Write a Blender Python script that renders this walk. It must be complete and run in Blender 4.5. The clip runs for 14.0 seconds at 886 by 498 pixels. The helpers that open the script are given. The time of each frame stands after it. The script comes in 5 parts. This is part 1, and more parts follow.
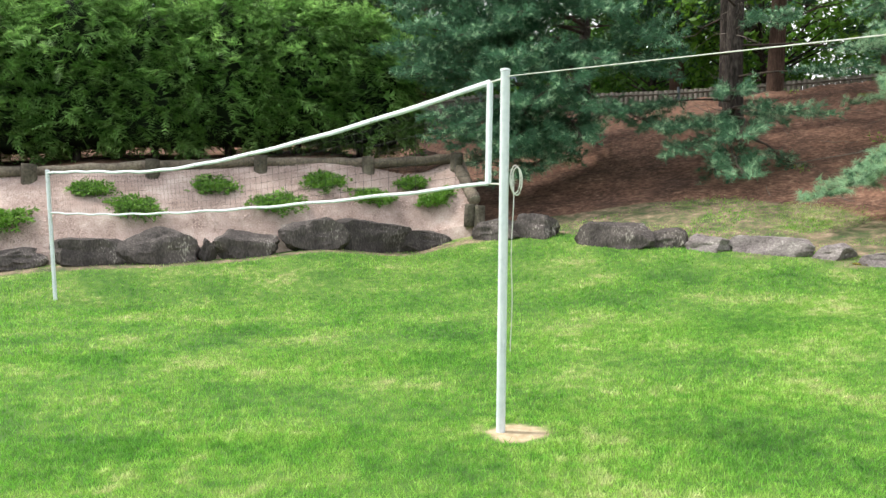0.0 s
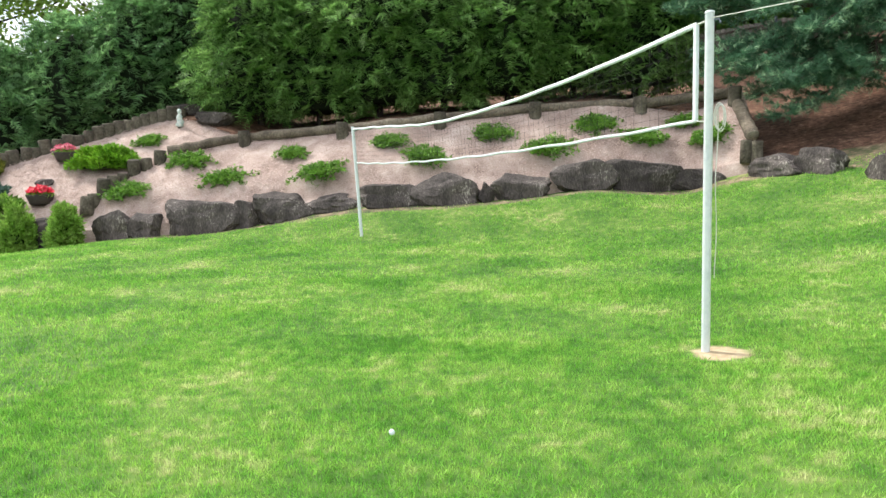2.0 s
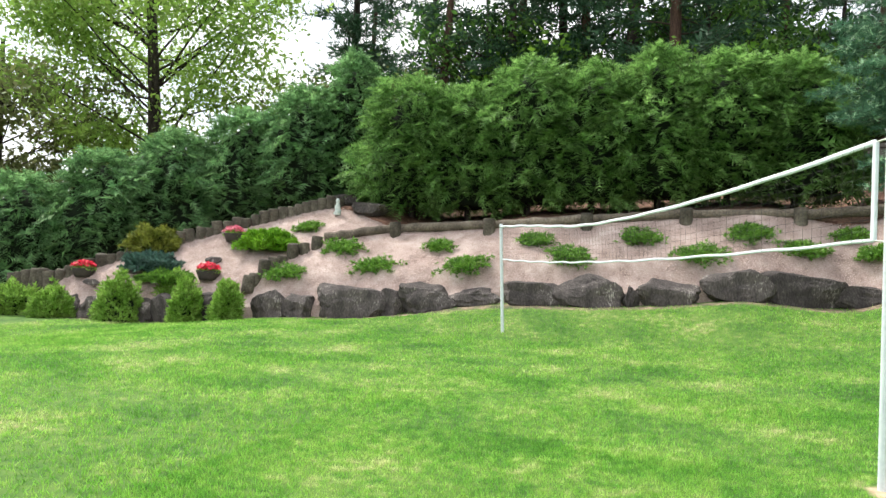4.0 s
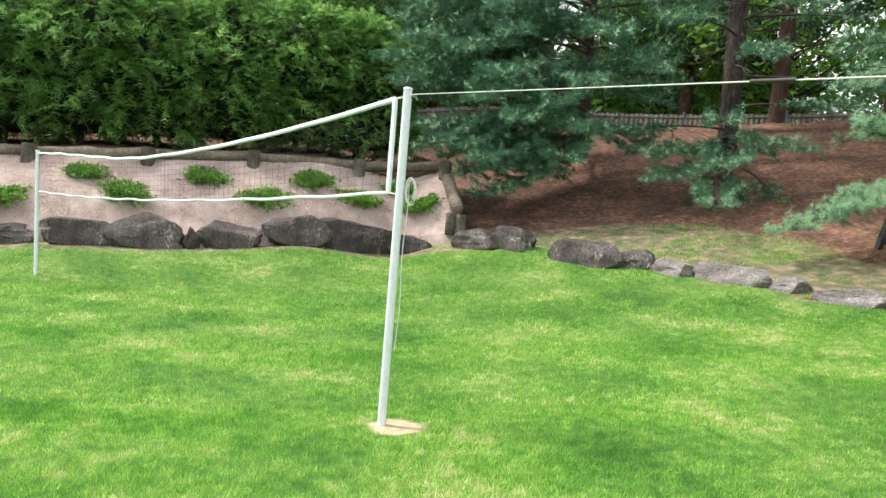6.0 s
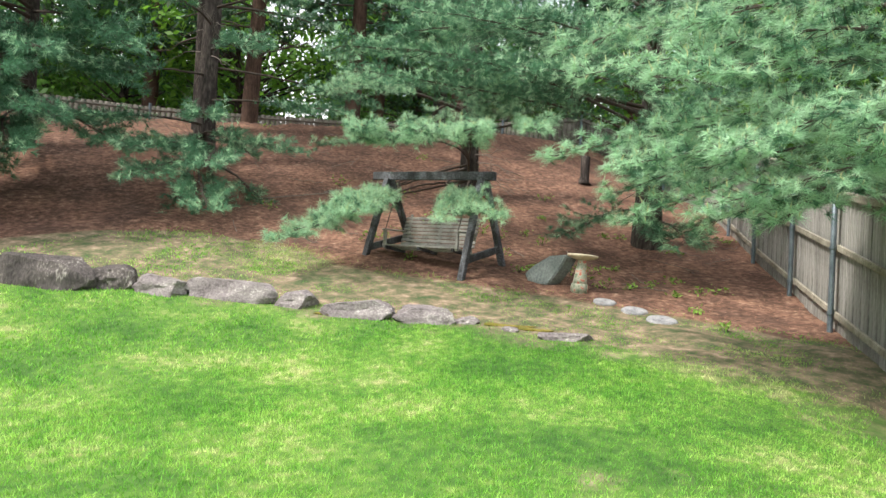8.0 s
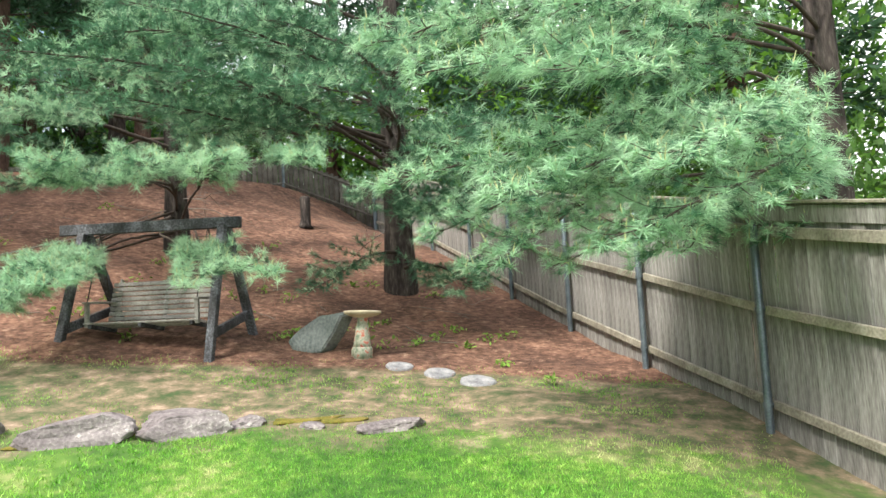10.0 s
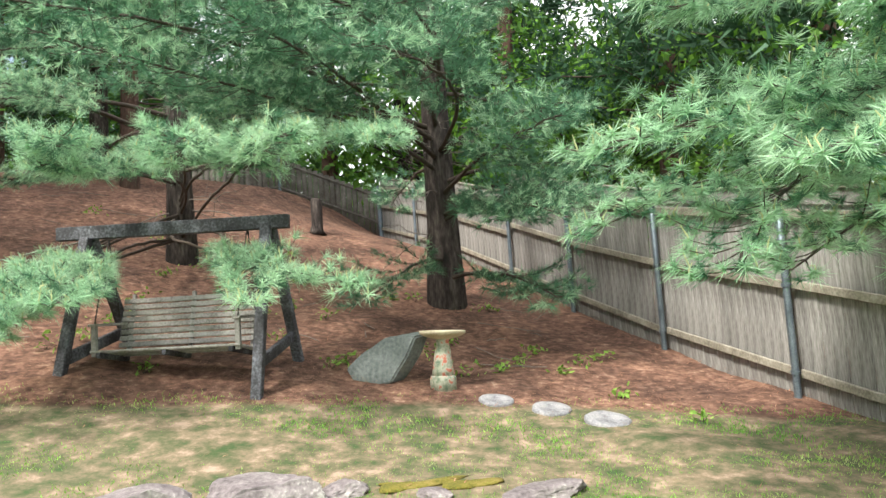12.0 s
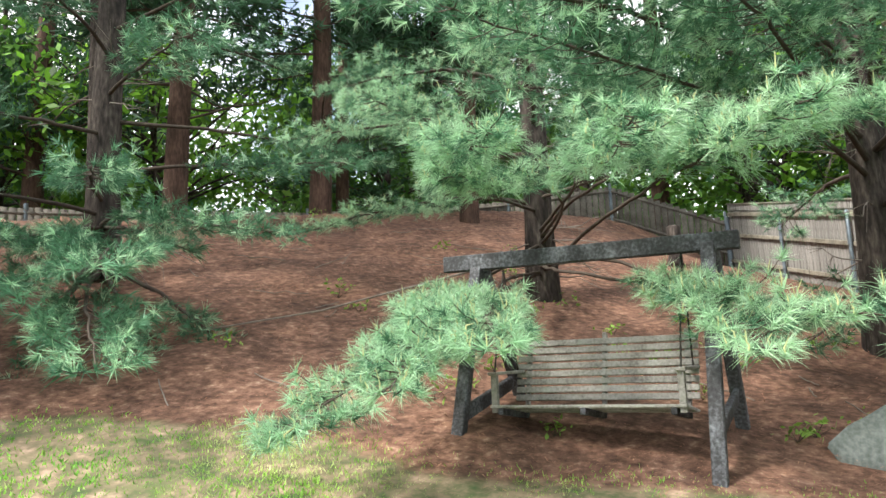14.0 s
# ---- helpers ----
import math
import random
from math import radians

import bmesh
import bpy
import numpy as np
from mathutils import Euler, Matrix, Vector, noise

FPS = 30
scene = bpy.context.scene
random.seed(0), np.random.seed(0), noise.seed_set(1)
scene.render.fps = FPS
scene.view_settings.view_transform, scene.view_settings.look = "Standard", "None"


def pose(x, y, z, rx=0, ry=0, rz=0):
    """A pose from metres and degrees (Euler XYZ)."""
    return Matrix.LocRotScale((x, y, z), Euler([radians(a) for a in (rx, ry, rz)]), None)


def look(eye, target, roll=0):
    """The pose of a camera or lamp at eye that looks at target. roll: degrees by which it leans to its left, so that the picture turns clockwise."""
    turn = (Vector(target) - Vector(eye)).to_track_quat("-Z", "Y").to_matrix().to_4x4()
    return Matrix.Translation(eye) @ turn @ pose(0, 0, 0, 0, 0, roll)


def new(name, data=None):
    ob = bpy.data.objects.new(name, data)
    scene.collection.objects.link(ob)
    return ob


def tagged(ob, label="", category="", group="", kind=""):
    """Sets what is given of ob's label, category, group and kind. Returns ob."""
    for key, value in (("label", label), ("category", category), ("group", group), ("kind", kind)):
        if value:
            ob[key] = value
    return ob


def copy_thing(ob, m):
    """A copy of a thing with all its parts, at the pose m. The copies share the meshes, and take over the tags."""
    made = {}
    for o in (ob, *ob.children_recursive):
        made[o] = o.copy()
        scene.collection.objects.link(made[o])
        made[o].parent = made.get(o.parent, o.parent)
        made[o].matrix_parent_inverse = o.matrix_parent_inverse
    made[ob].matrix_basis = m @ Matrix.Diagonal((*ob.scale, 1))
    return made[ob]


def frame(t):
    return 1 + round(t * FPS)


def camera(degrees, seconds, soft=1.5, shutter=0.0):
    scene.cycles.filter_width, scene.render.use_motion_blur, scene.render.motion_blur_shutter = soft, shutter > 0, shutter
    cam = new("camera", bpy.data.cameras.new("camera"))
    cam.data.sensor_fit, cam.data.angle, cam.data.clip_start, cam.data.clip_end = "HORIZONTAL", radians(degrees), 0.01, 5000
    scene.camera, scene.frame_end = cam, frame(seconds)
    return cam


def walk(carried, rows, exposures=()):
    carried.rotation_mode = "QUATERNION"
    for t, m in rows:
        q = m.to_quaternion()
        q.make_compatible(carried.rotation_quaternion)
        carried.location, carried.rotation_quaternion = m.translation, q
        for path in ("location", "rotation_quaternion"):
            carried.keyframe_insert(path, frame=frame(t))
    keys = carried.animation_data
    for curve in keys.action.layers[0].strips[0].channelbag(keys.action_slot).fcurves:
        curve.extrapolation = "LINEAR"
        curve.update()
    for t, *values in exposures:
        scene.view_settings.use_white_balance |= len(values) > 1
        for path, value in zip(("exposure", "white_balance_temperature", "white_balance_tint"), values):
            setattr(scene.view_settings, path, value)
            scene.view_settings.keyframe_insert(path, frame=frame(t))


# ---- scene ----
cam = camera(60.4, 14.0)
PATH = [
    (0, (-0.049, 0.302, 1.347), (0.385, 2.253, 1.286), 0.6),
    (0.5, (0.004, 0.02, 1.313), (-0.056, 2.012, 1.139), 0.7),
    (1, (0.241, -0.225, 1.356), (0.252, 1.768, 1.185), 1.6),
    (1.5, (0.507, -0.317, 1.334), (0.518, 1.673, 1.134), 2.5),
    (2, (0.438, -0.454, 1.325), (0.107, 1.508, 1.119), -1.2),
    (2.5, (0.357, -0.61, 1.294), (-0.134, 1.319, 1.097), -2.5),
    (3, (0.397, -0.717, 1.308), (-0.015, 1.236, 1.174), 0.3),
    (3.5, (0.325, -0.634, 1.337), (-0.362, 1.243, 1.385), 2.3),
    (6, (0.674, -0.197, 1.387), (1.057, 1.765, 1.341), 4.8),
    (6.5, (0.863, 0.172, 1.399), (2.018, 1.802, 1.311), 6.8),
    (7, (0.998, 0.669, 1.415), (2.371, 2.117, 1.269), 5.6),
    (7.5, (1.138, 1.288, 1.467), (2.571, 2.68, 1.385), 4.8),
    (8, (1.27, 1.849, 1.558), (2.808, 3.127, 1.606), 3.1),
    (8.5, (1.65, 2.452, 1.639), (3.39, 3.43, 1.765), 2.3),
    (11, (3.307, 5.081, 1.886), (5.252, 5.513, 2.057), -4.6),
    (11.5, (3.691, 5.496, 1.933), (5.644, 5.894, 2.105), -4.8),
    (12, (4.123, 5.939, 1.974), (6.066, 6.377, 2.16), -3.9),
    (12.5, (4.422, 6.427, 2.041), (6.327, 6.999, 2.247), -4.6),
    (13, (4.762, 6.862, 2.093), (6.63, 7.533, 2.339), -4.9),
    (13.5, (5.062, 7.315, 2.128), (6.868, 8.123, 2.423), -3.1),
    (14, (5.336, 7.79, 2.154), (6.965, 8.901, 2.483), -2.3),
]
walk(cam, [(t, look(eye, target, roll)) for t, eye, target, roll in PATH],
     [(0, 0.67), (3.5, 0.72), (6, 0.77), (8.5, 1.0), (11, 1.13), (14, 1.23)])


# ---------- world, sun, exposure ----------
world = bpy.data.worlds.new("sky")
scene.world = world
world.use_nodes = True
wn, wl = world.node_tree.nodes, world.node_tree.links
wn.clear()
sky = wn.new("ShaderNodeTexSky")
sky.sky_type, sky.sun_disc = "NISHITA", False
sky.sun_elevation, sky.sun_rotation = radians(51), radians(295)
wcoord = wn.new("ShaderNodeTexCoord")
clouds = wn.new("ShaderNodeTexNoise")
clouds.inputs["Scale"].default_value, clouds.inputs["Detail"].default_value = 2.2, 6
cramp = wn.new("ShaderNodeMapRange")
cramp.inputs[1].default_value, cramp.inputs[2].default_value = 0.32, 0.52
cloud_mix = wn.new("ShaderNodeMix")
cloud_mix.data_type = "RGBA"
cloud_mix.inputs[7].default_value = (9.0, 9.1, 9.3, 1)
wbg, wout = wn.new("ShaderNodeBackground"), wn.new("ShaderNodeOutputWorld")
wbg.inputs[1].default_value = 0.125
wl.new(wcoord.outputs["Generated"], clouds.inputs["Vector"])
wl.new(clouds.outputs["Fac"], cramp.inputs[0])
wl.new(cramp.outputs[0], cloud_mix.inputs[0])
wl.new(sky.outputs[0], cloud_mix.inputs[6])
wl.new(cloud_mix.outputs[2], wbg.inputs[0])
wl.new(wbg.outputs[0], wout.inputs[0])

sun = new("sun", bpy.data.lights.new("sun", "SUN"))
sun.data.energy, sun.data.angle, sun.data.color = 3.2, radians(9), (1.0, 0.95, 0.86)
sun.matrix_world = look((-8.5, 4, 11.5), (0, 0, 0))


# ---------- materials ----------
def mat(name, cols, scale=6.0, rough=0.8, bump=0.0, fine=60.0, stretch=(1, 1, 1), spread=0.35, trans=0.0, island=0.0, obrand=0.0, metal=0.0, spec=0.3, weights=None):
    """Noise at two scales between colours, with fine relief; island / obrand vary the value leaf by leaf or piece by piece."""
    m = bpy.data.materials.new(name)
    m.use_nodes = True
    n, l = m.node_tree.nodes, m.node_tree.links
    bsdf = n["Principled BSDF"]
    co, mp = n.new("ShaderNodeTexCoord"), n.new("ShaderNodeMapping")
    mp.inputs["Scale"].default_value = stretch
    l.new(co.outputs["Object"], mp.inputs["Vector"])
    big, small = n.new("ShaderNodeTexNoise"), n.new("ShaderNodeTexNoise")
    big.inputs["Scale"].default_value, big.inputs["Detail"].default_value = scale, 4
    small.inputs["Scale"].default_value, small.inputs["Detail"].default_value = fine, 3
    for t in (big, small):
        l.new(mp.outputs[0], t.inputs["Vector"])
    mix = n.new("ShaderNodeMath")
    mix.operation = "MULTIPLY_ADD"
    mix.inputs[1].default_value = 0.45
    l.new(small.outputs["Fac"], mix.inputs[0])
    half = n.new("ShaderNodeMath")
    half.operation = "MULTIPLY"
    half.inputs[1].default_value = 0.55
    l.new(big.outputs["Fac"], half.inputs[0])
    l.new(half.outputs[0], mix.inputs[2])
    ramp = n.new("ShaderNodeValToRGB")
    el = ramp.color_ramp.elements
    while len(el) < len(cols):
        el.new(0.5)
    for i, c in enumerate(cols):
        el[i].position = weights[i] if weights else 0.5 - spread / 2 + spread * i / max(1, len(cols) - 1)
        el[i].color = (*c, 1)
    l.new(mix.outputs[0], ramp.inputs[0])
    out = ramp.outputs[0]
    if island or obrand:
        src = n.new("ShaderNodeNewGeometry").outputs["Random Per Island"] if island else n.new("ShaderNodeObjectInfo").outputs["Random"]
        hsv, rng = n.new("ShaderNodeHueSaturation"), n.new("ShaderNodeMapRange")
        rng.inputs[3].default_value, rng.inputs[4].default_value = 1 - (island or obrand), 1 + (island or obrand)
        l.new(src, rng.inputs[0])
        l.new(rng.outputs[0], hsv.inputs["Value"])
        l.new(out, hsv.inputs["Color"])
        out = hsv.outputs[0]
    l.new(out, bsdf.inputs["Base Color"])
    bsdf.inputs["Roughness"].default_value, bsdf.inputs["Metallic"].default_value = rough, metal
    bsdf.inputs["Specular IOR Level"].default_value = spec
    if bump:
        b = n.new("ShaderNodeBump")
        b.inputs["Strength"].default_value, b.inputs["Distance"].default_value = 0.8, bump
        l.new(mix.outputs[0], b.inputs["Height"])
        l.new(b.outputs[0], bsdf.inputs["Normal"])
    if trans:
        tr, ms = n.new("ShaderNodeBsdfTranslucent"), n.new("ShaderNodeMixShader")
        ms.inputs[0].default_value = trans
        l.new(out, tr.inputs["Color"])
        l.new(bsdf.outputs[0], ms.inputs[1])
        l.new(tr.outputs[0], ms.inputs[2])
        l.new(ms.outputs[0], n["Material Output"].inputs[0])
    return m


LAWN_COLS = [(0.030, 0.085, 0.013), (0.058, 0.135, 0.020), (0.10, 0.185, 0.032), (0.26, 0.27, 0.11)]


def ground_material():
    """Lawn, dry turf, pine litter and bare soil, told apart by the sheet's own zone values."""
    m = mat("ground_turf", LAWN_COLS, scale=0.9, fine=9, rough=0.95, bump=0.02, weights=[0.34, 0.455, 0.555, 0.68])
    n, l = m.node_tree.nodes, m.node_tree.links
    bsdf = n["Principled BSDF"]
    lawn = bsdf.inputs["Base Color"].links[0].from_socket
    co = n.new("ShaderNodeTexCoord")

    def noise_ramp(scale, cols, lo, hi, detail=6):
        t, r = n.new("ShaderNodeTexNoise"), n.new("ShaderNodeValToRGB")
        t.inputs["Scale"].default_value, t.inputs["Detail"].default_value = scale, detail
        t.inputs["Roughness"].default_value = 0.7
        l.new(co.outputs["Object"], t.inputs["Vector"])
        l.new(t.outputs["Fac"], r.inputs[0])
        el = r.color_ramp.elements
        while len(el) < len(cols):
            el.new(0.5)
        for i, c in enumerate(cols):
            el[i].position, el[i].color = lo + (hi - lo) * i / (len(cols) - 1), (*c, 1)
        return t.outputs["Fac"], r.outputs[0]

    _, litter = noise_ramp(9, [(0.038, 0.022, 0.016), (0.115, 0.062, 0.043), (0.215, 0.122, 0.086), (0.43, 0.31, 0.23)], 0.3, 0.72, 8)
    _, dry = noise_ramp(4.2, [(0.045, 0.08, 0.027), (0.105, 0.105, 0.055), (0.20, 0.155, 0.10), (0.36, 0.265, 0.195)], 0.34, 0.67)
    _, soil = noise_ramp(14, [(0.33, 0.25, 0.15), (0.5, 0.41, 0.28)], 0.35, 0.65)
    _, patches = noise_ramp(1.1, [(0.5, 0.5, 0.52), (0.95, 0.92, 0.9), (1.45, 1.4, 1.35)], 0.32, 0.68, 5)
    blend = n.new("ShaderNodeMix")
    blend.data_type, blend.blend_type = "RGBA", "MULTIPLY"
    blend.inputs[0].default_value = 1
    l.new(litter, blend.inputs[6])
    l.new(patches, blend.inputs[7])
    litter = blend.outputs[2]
    edge, _ = noise_ramp(1.7, [(0, 0, 0), (1, 1, 1)], 0, 1)
    out = lawn
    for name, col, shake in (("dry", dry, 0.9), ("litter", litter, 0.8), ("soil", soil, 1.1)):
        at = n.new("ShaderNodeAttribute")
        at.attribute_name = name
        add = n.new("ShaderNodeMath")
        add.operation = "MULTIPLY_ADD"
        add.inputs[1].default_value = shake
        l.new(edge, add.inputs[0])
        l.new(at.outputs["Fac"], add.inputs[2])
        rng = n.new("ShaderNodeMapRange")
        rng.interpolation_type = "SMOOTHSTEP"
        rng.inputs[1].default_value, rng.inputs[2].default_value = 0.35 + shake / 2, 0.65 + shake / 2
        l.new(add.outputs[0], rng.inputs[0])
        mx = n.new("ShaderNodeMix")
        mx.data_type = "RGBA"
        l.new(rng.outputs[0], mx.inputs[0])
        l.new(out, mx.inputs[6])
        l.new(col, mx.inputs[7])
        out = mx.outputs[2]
    l.new(out, bsdf.inputs["Base Color"])
    return m


GROUND = ground_material()
BLADE = mat("grass_blades", [(0.10, 0.29, 0.04), (0.19, 0.45, 0.062), (0.34, 0.57, 0.11), (0.70, 0.70, 0.38)], scale=0.9, fine=9, rough=0.6, trans=0.4, island=0.4, weights=[0.34, 0.455, 0.555, 0.68])
GRAVEL = mat("pink_gravel", [(0.20, 0.145, 0.125), (0.36, 0.27, 0.238), (0.46, 0.362, 0.325), (0.57, 0.48, 0.445)], scale=3, fine=48, rough=0.9, bump=0.03, spread=0.34)
PEBBLE = mat("pebble", [(0.33, 0.242, 0.21), (0.50, 0.40, 0.36)], scale=5, rough=0.85, island=0.28)
STONE = mat("dark_boulder", [(0.026, 0.022, 0.022), (0.062, 0.053, 0.051), (0.11, 0.094, 0.088), (0.36, 0.33, 0.30)], scale=2.4, fine=22, rough=0.85, bump=0.07, stretch=(1.6, 1.6, 0.6), weights=[0.32, 0.47, 0.59, 0.68], obrand=0.3)
PALE = mat("pale_fieldstone", [(0.085, 0.07, 0.072), (0.18, 0.155, 0.157), (0.27, 0.24, 0.235), (0.50, 0.47, 0.44)], scale=3.5, fine=34, rough=0.85, bump=0.03, weights=[0.32, 0.47, 0.60, 0.70])
SLATE = mat("grey_green_slab", [(0.075, 0.09, 0.085), (0.15, 0.172, 0.162), (0.25, 0.275, 0.26)], scale=3, fine=30, rough=0.7, bump=0.02)
STEPST = mat("stepping_stone", [(0.13, 0.13, 0.14), (0.25, 0.25, 0.26), (0.38, 0.37, 0.36)], scale=9, fine=50, rough=0.9, bump=0.02)
MOSS = mat("moss", [(0.07, 0.075, 0.016), (0.16, 0.14, 0.025), (0.25, 0.19, 0.06)], scale=8, fine=60, rough=1, bump=0.03)
LOG = mat("weathered_log", [(0.05, 0.042, 0.034), (0.14, 0.115, 0.09), (0.26, 0.22, 0.17)], scale=3, fine=25, rough=0.9, bump=0.02, stretch=(1, 1, 1), obrand=0.2)
STUB = mat("weathered_stub", [(0.035, 0.03, 0.024), (0.09, 0.078, 0.06), (0.17, 0.152, 0.12)], scale=4, fine=22, rough=0.9, bump=0.02, obrand=0.25)
PLANK = mat("weathered_fence_board", [(0.10, 0.094, 0.087), (0.212, 0.203, 0.19), (0.31, 0.30, 0.283), (0.43, 0.42, 0.40)], scale=6, fine=40, rough=0.85, bump=0.006, stretch=(2.5, 2.5, 0.25), obrand=0.16)
RAIL = mat("weathered_rail", [(0.135, 0.122, 0.095), (0.25, 0.228, 0.182), (0.37, 0.345, 0.285)], scale=5, fine=40, rough=0.85, bump=0.006, obrand=0.12)
STEEL = mat("galvanised_steel", [(0.09, 0.115, 0.14), (0.15, 0.185, 0.215), (0.22, 0.26, 0.29)], scale=5, fine=60, rough=0.45, metal=0.55, spec=0.5)
DARKWOOD = mat("dark_stained_timber", [(0.02, 0.02, 0.022), (0.055, 0.055, 0.06), (0.12, 0.125, 0.14), (0.24, 0.25, 0.28)], scale=4, fine=40, rough=0.75, bump=0.006, weights=[0.3, 0.48, 0.58, 0.7], obrand=0.15)
SEATWOOD = mat("weathered_slat", [(0.14, 0.133, 0.12), (0.29, 0.278, 0.255), (0.41, 0.40, 0.37)], scale=5, fine=45, rough=0.85, bump=0.004, obrand=0.15)
IRON = mat("dark_chain", [(0.03, 0.03, 0.03), (0.08, 0.07, 0.06)], rough=0.6, metal=0.6)
WHITE = mat("white_painted_pole", [(0.54, 0.60, 0.64), (0.66, 0.71, 0.75), (0.72, 0.77, 0.80)], scale=3, fine=30, rough=0.45, spec=0.4)
TAPE = mat("white_net_tape", [(0.62, 0.68, 0.74), (0.77, 0.82, 0.87)], scale=8, fine=60, rough=0.85, bump=0.003)
CORD = mat("white_cord", [(0.55, 0.56, 0.52), (0.74, 0.74, 0.70)], scale=20, rough=0.8)
THREAD = mat("net_thread", [(0.03, 0.03, 0.03), (0.06, 0.06, 0.06)], scale=20, rough=0.8)
CAST = mat("cast_stone", [(0.40, 0.34, 0.24), (0.56, 0.49, 0.36), (0.66, 0.60, 0.46)], scale=9, fine=50, rough=0.85, bump=0.006)
PEDESTAL = mat("painted_pedestal", [(0.16, 0.22, 0.15), (0.34, 0.36, 0.27), (0.46, 0.45, 0.36), (0.52, 0.20, 0.14), (0.50, 0.14, 0.10)], scale=10, fine=20, rough=0.8, bump=0.006, weights=[0.36, 0.46, 0.55, 0.585, 0.66])
FIGURE = mat("painted_figurine", [(0.25, 0.42, 0.42), (0.55, 0.62, 0.60), (0.75, 0.74, 0.70)], scale=14, rough=0.6)
BARK = mat("pine_bark", [(0.013, 0.011, 0.010), (0.034, 0.027, 0.024), (0.066, 0.054, 0.047), (0.115, 0.098, 0.086)], scale=7, fine=24, rough=0.95, bump=0.06, stretch=(1, 1, 0.3), weights=[0.34, 0.46, 0.56, 0.66])
REDBARK = mat("red_pine_bark", [(0.03, 0.018, 0.013), (0.075, 0.044, 0.032), (0.13, 0.08, 0.06)], scale=7, fine=24, rough=0.95, bump=0.05, stretch=(1, 1, 0.3))
TWIG = mat("twig_bark", [(0.035, 0.027, 0.022), (0.09, 0.07, 0.055)], scale=10, rough=0.9)
DEADTWIG = mat("grey_dead_twig", [(0.12, 0.10, 0.085), (0.26, 0.23, 0.20)], scale=10, rough=0.9)
NEEDLE = mat("pine_needles", [(0.035, 0.11, 0.055), (0.085, 0.21, 0.12), (0.17, 0.36, 0.21)], scale=1.3, fine=7, rough=0.5, trans=0.3, island=0.35)
NEEDLE_TIP = mat("fresh_pine_needles", [(0.24, 0.44, 0.26), (0.38, 0.60, 0.38), (0.52, 0.71, 0.49)], scale=1.5, fine=7, rough=0.5, trans=0.35, island=0.3)
CANDLE = mat("pine_candle", [(0.40, 0.44, 0.20), (0.52, 0.52, 0.28)], scale=10, rough=0.7)
HEMLOCK = mat("hemlock_sprays", [(0.075, 0.165, 0.045), (0.165, 0.32, 0.085), (0.29, 0.48, 0.15)], scale=1.6, fine=8, rough=0.6, trans=0.4, island=0.55)
HEMLOCK_DARK = mat("dark_hemlock_sprays", [(0.08, 0.185, 0.08), (0.18, 0.345, 0.14), (0.31, 0.51, 0.21)], scale=1.6, fine=8, rough=0.6, trans=0.4, island=0.55)
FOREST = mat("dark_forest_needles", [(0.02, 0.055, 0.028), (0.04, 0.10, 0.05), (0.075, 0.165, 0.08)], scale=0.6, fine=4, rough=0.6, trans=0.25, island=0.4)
# far fence boards: the shade on them is put into this darker colour
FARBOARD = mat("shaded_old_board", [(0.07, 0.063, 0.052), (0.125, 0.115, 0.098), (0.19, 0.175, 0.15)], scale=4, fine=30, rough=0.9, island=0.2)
# near-black fill: shade inside hedge and shrubs put into the colour
SHADE_CORE = mat("inner_shade_fill", [(0.005, 0.010, 0.005), (0.013, 0.022, 0.009)], scale=5, rough=1)
LEAF = mat("broad_leaves", [(0.03, 0.085, 0.018), (0.065, 0.16, 0.03), (0.14, 0.28, 0.045)], scale=0.5, fine=3, rough=0.55, trans=0.45, island=0.4)
LEAF_YELLOW = mat("young_yellow_green_leaves", [(0.13, 0.25, 0.045), (0.25, 0.41, 0.08), (0.40, 0.55, 0.14)], scale=0.4, fine=3, rough=0.55, trans=0.55, island=0.35)
LEAF_FRESH = mat("fresh_green_leaves", [(0.06, 0.16, 0.02), (0.12, 0.28, 0.03), (0.22, 0.42, 0.05)], scale=0.5, fine=3, rough=0.55, trans=0.45, island=0.4)
LEAF_BRONZE = mat("bronze_green_leaves", [(0.08, 0.11, 0.04), (0.16, 0.19, 0.07), (0.26, 0.28, 0.11)], scale=0.4, fine=3, rough=0.55, trans=0.45, island=0.4)
JUNIPER = mat("juniper_mat", [(0.07, 0.17, 0.025), (0.14, 0.30, 0.04), (0.24, 0.42, 0.075)], scale=5, fine=20, rough=0.6, trans=0.25, island=0.4)
MUGO = mat("bright_mound_needles", [(0.08, 0.20, 0.015), (0.17, 0.38, 0.025), (0.28, 0.50, 0.04)], scale=4, fine=20, rough=0.6, trans=0.25, island=0.35)
SPIREA = mat("light_green_shrub_leaves", [(0.13, 0.27, 0.035), (0.23, 0.40, 0.07), (0.36, 0.52, 0.13)], scale=3, fine=14, rough=0.6, trans=0.35, island=0.35)
OLIVE = mat("olive_shrub_leaves", [(0.10, 0.13, 0.02), (0.19, 0.22, 0.035), (0.29, 0.31, 0.06)], scale=3, fine=14, rough=0.6, trans=0.3, island=0.35)
BLUEGREEN = mat("blue_spruce_needles", [(0.03, 0.075, 0.06), (0.065, 0.14, 0.11), (0.13, 0.22, 0.18)], scale=3, fine=14, rough=0.6, trans=0.2, island=0.35)
PINK = mat("pink_blooms", [(0.55, 0.06, 0.14), (0.78, 0.20, 0.30), (0.85, 0.42, 0.48)], scale=12, rough=0.6, trans=0.3, island=0.3)
RED = mat("red_blooms", [(0.55, 0.02, 0.04), (0.76, 0.04, 0.09), (0.82, 0.12, 0.2)], scale=12, rough=0.6, trans=0.3, island=0.3)
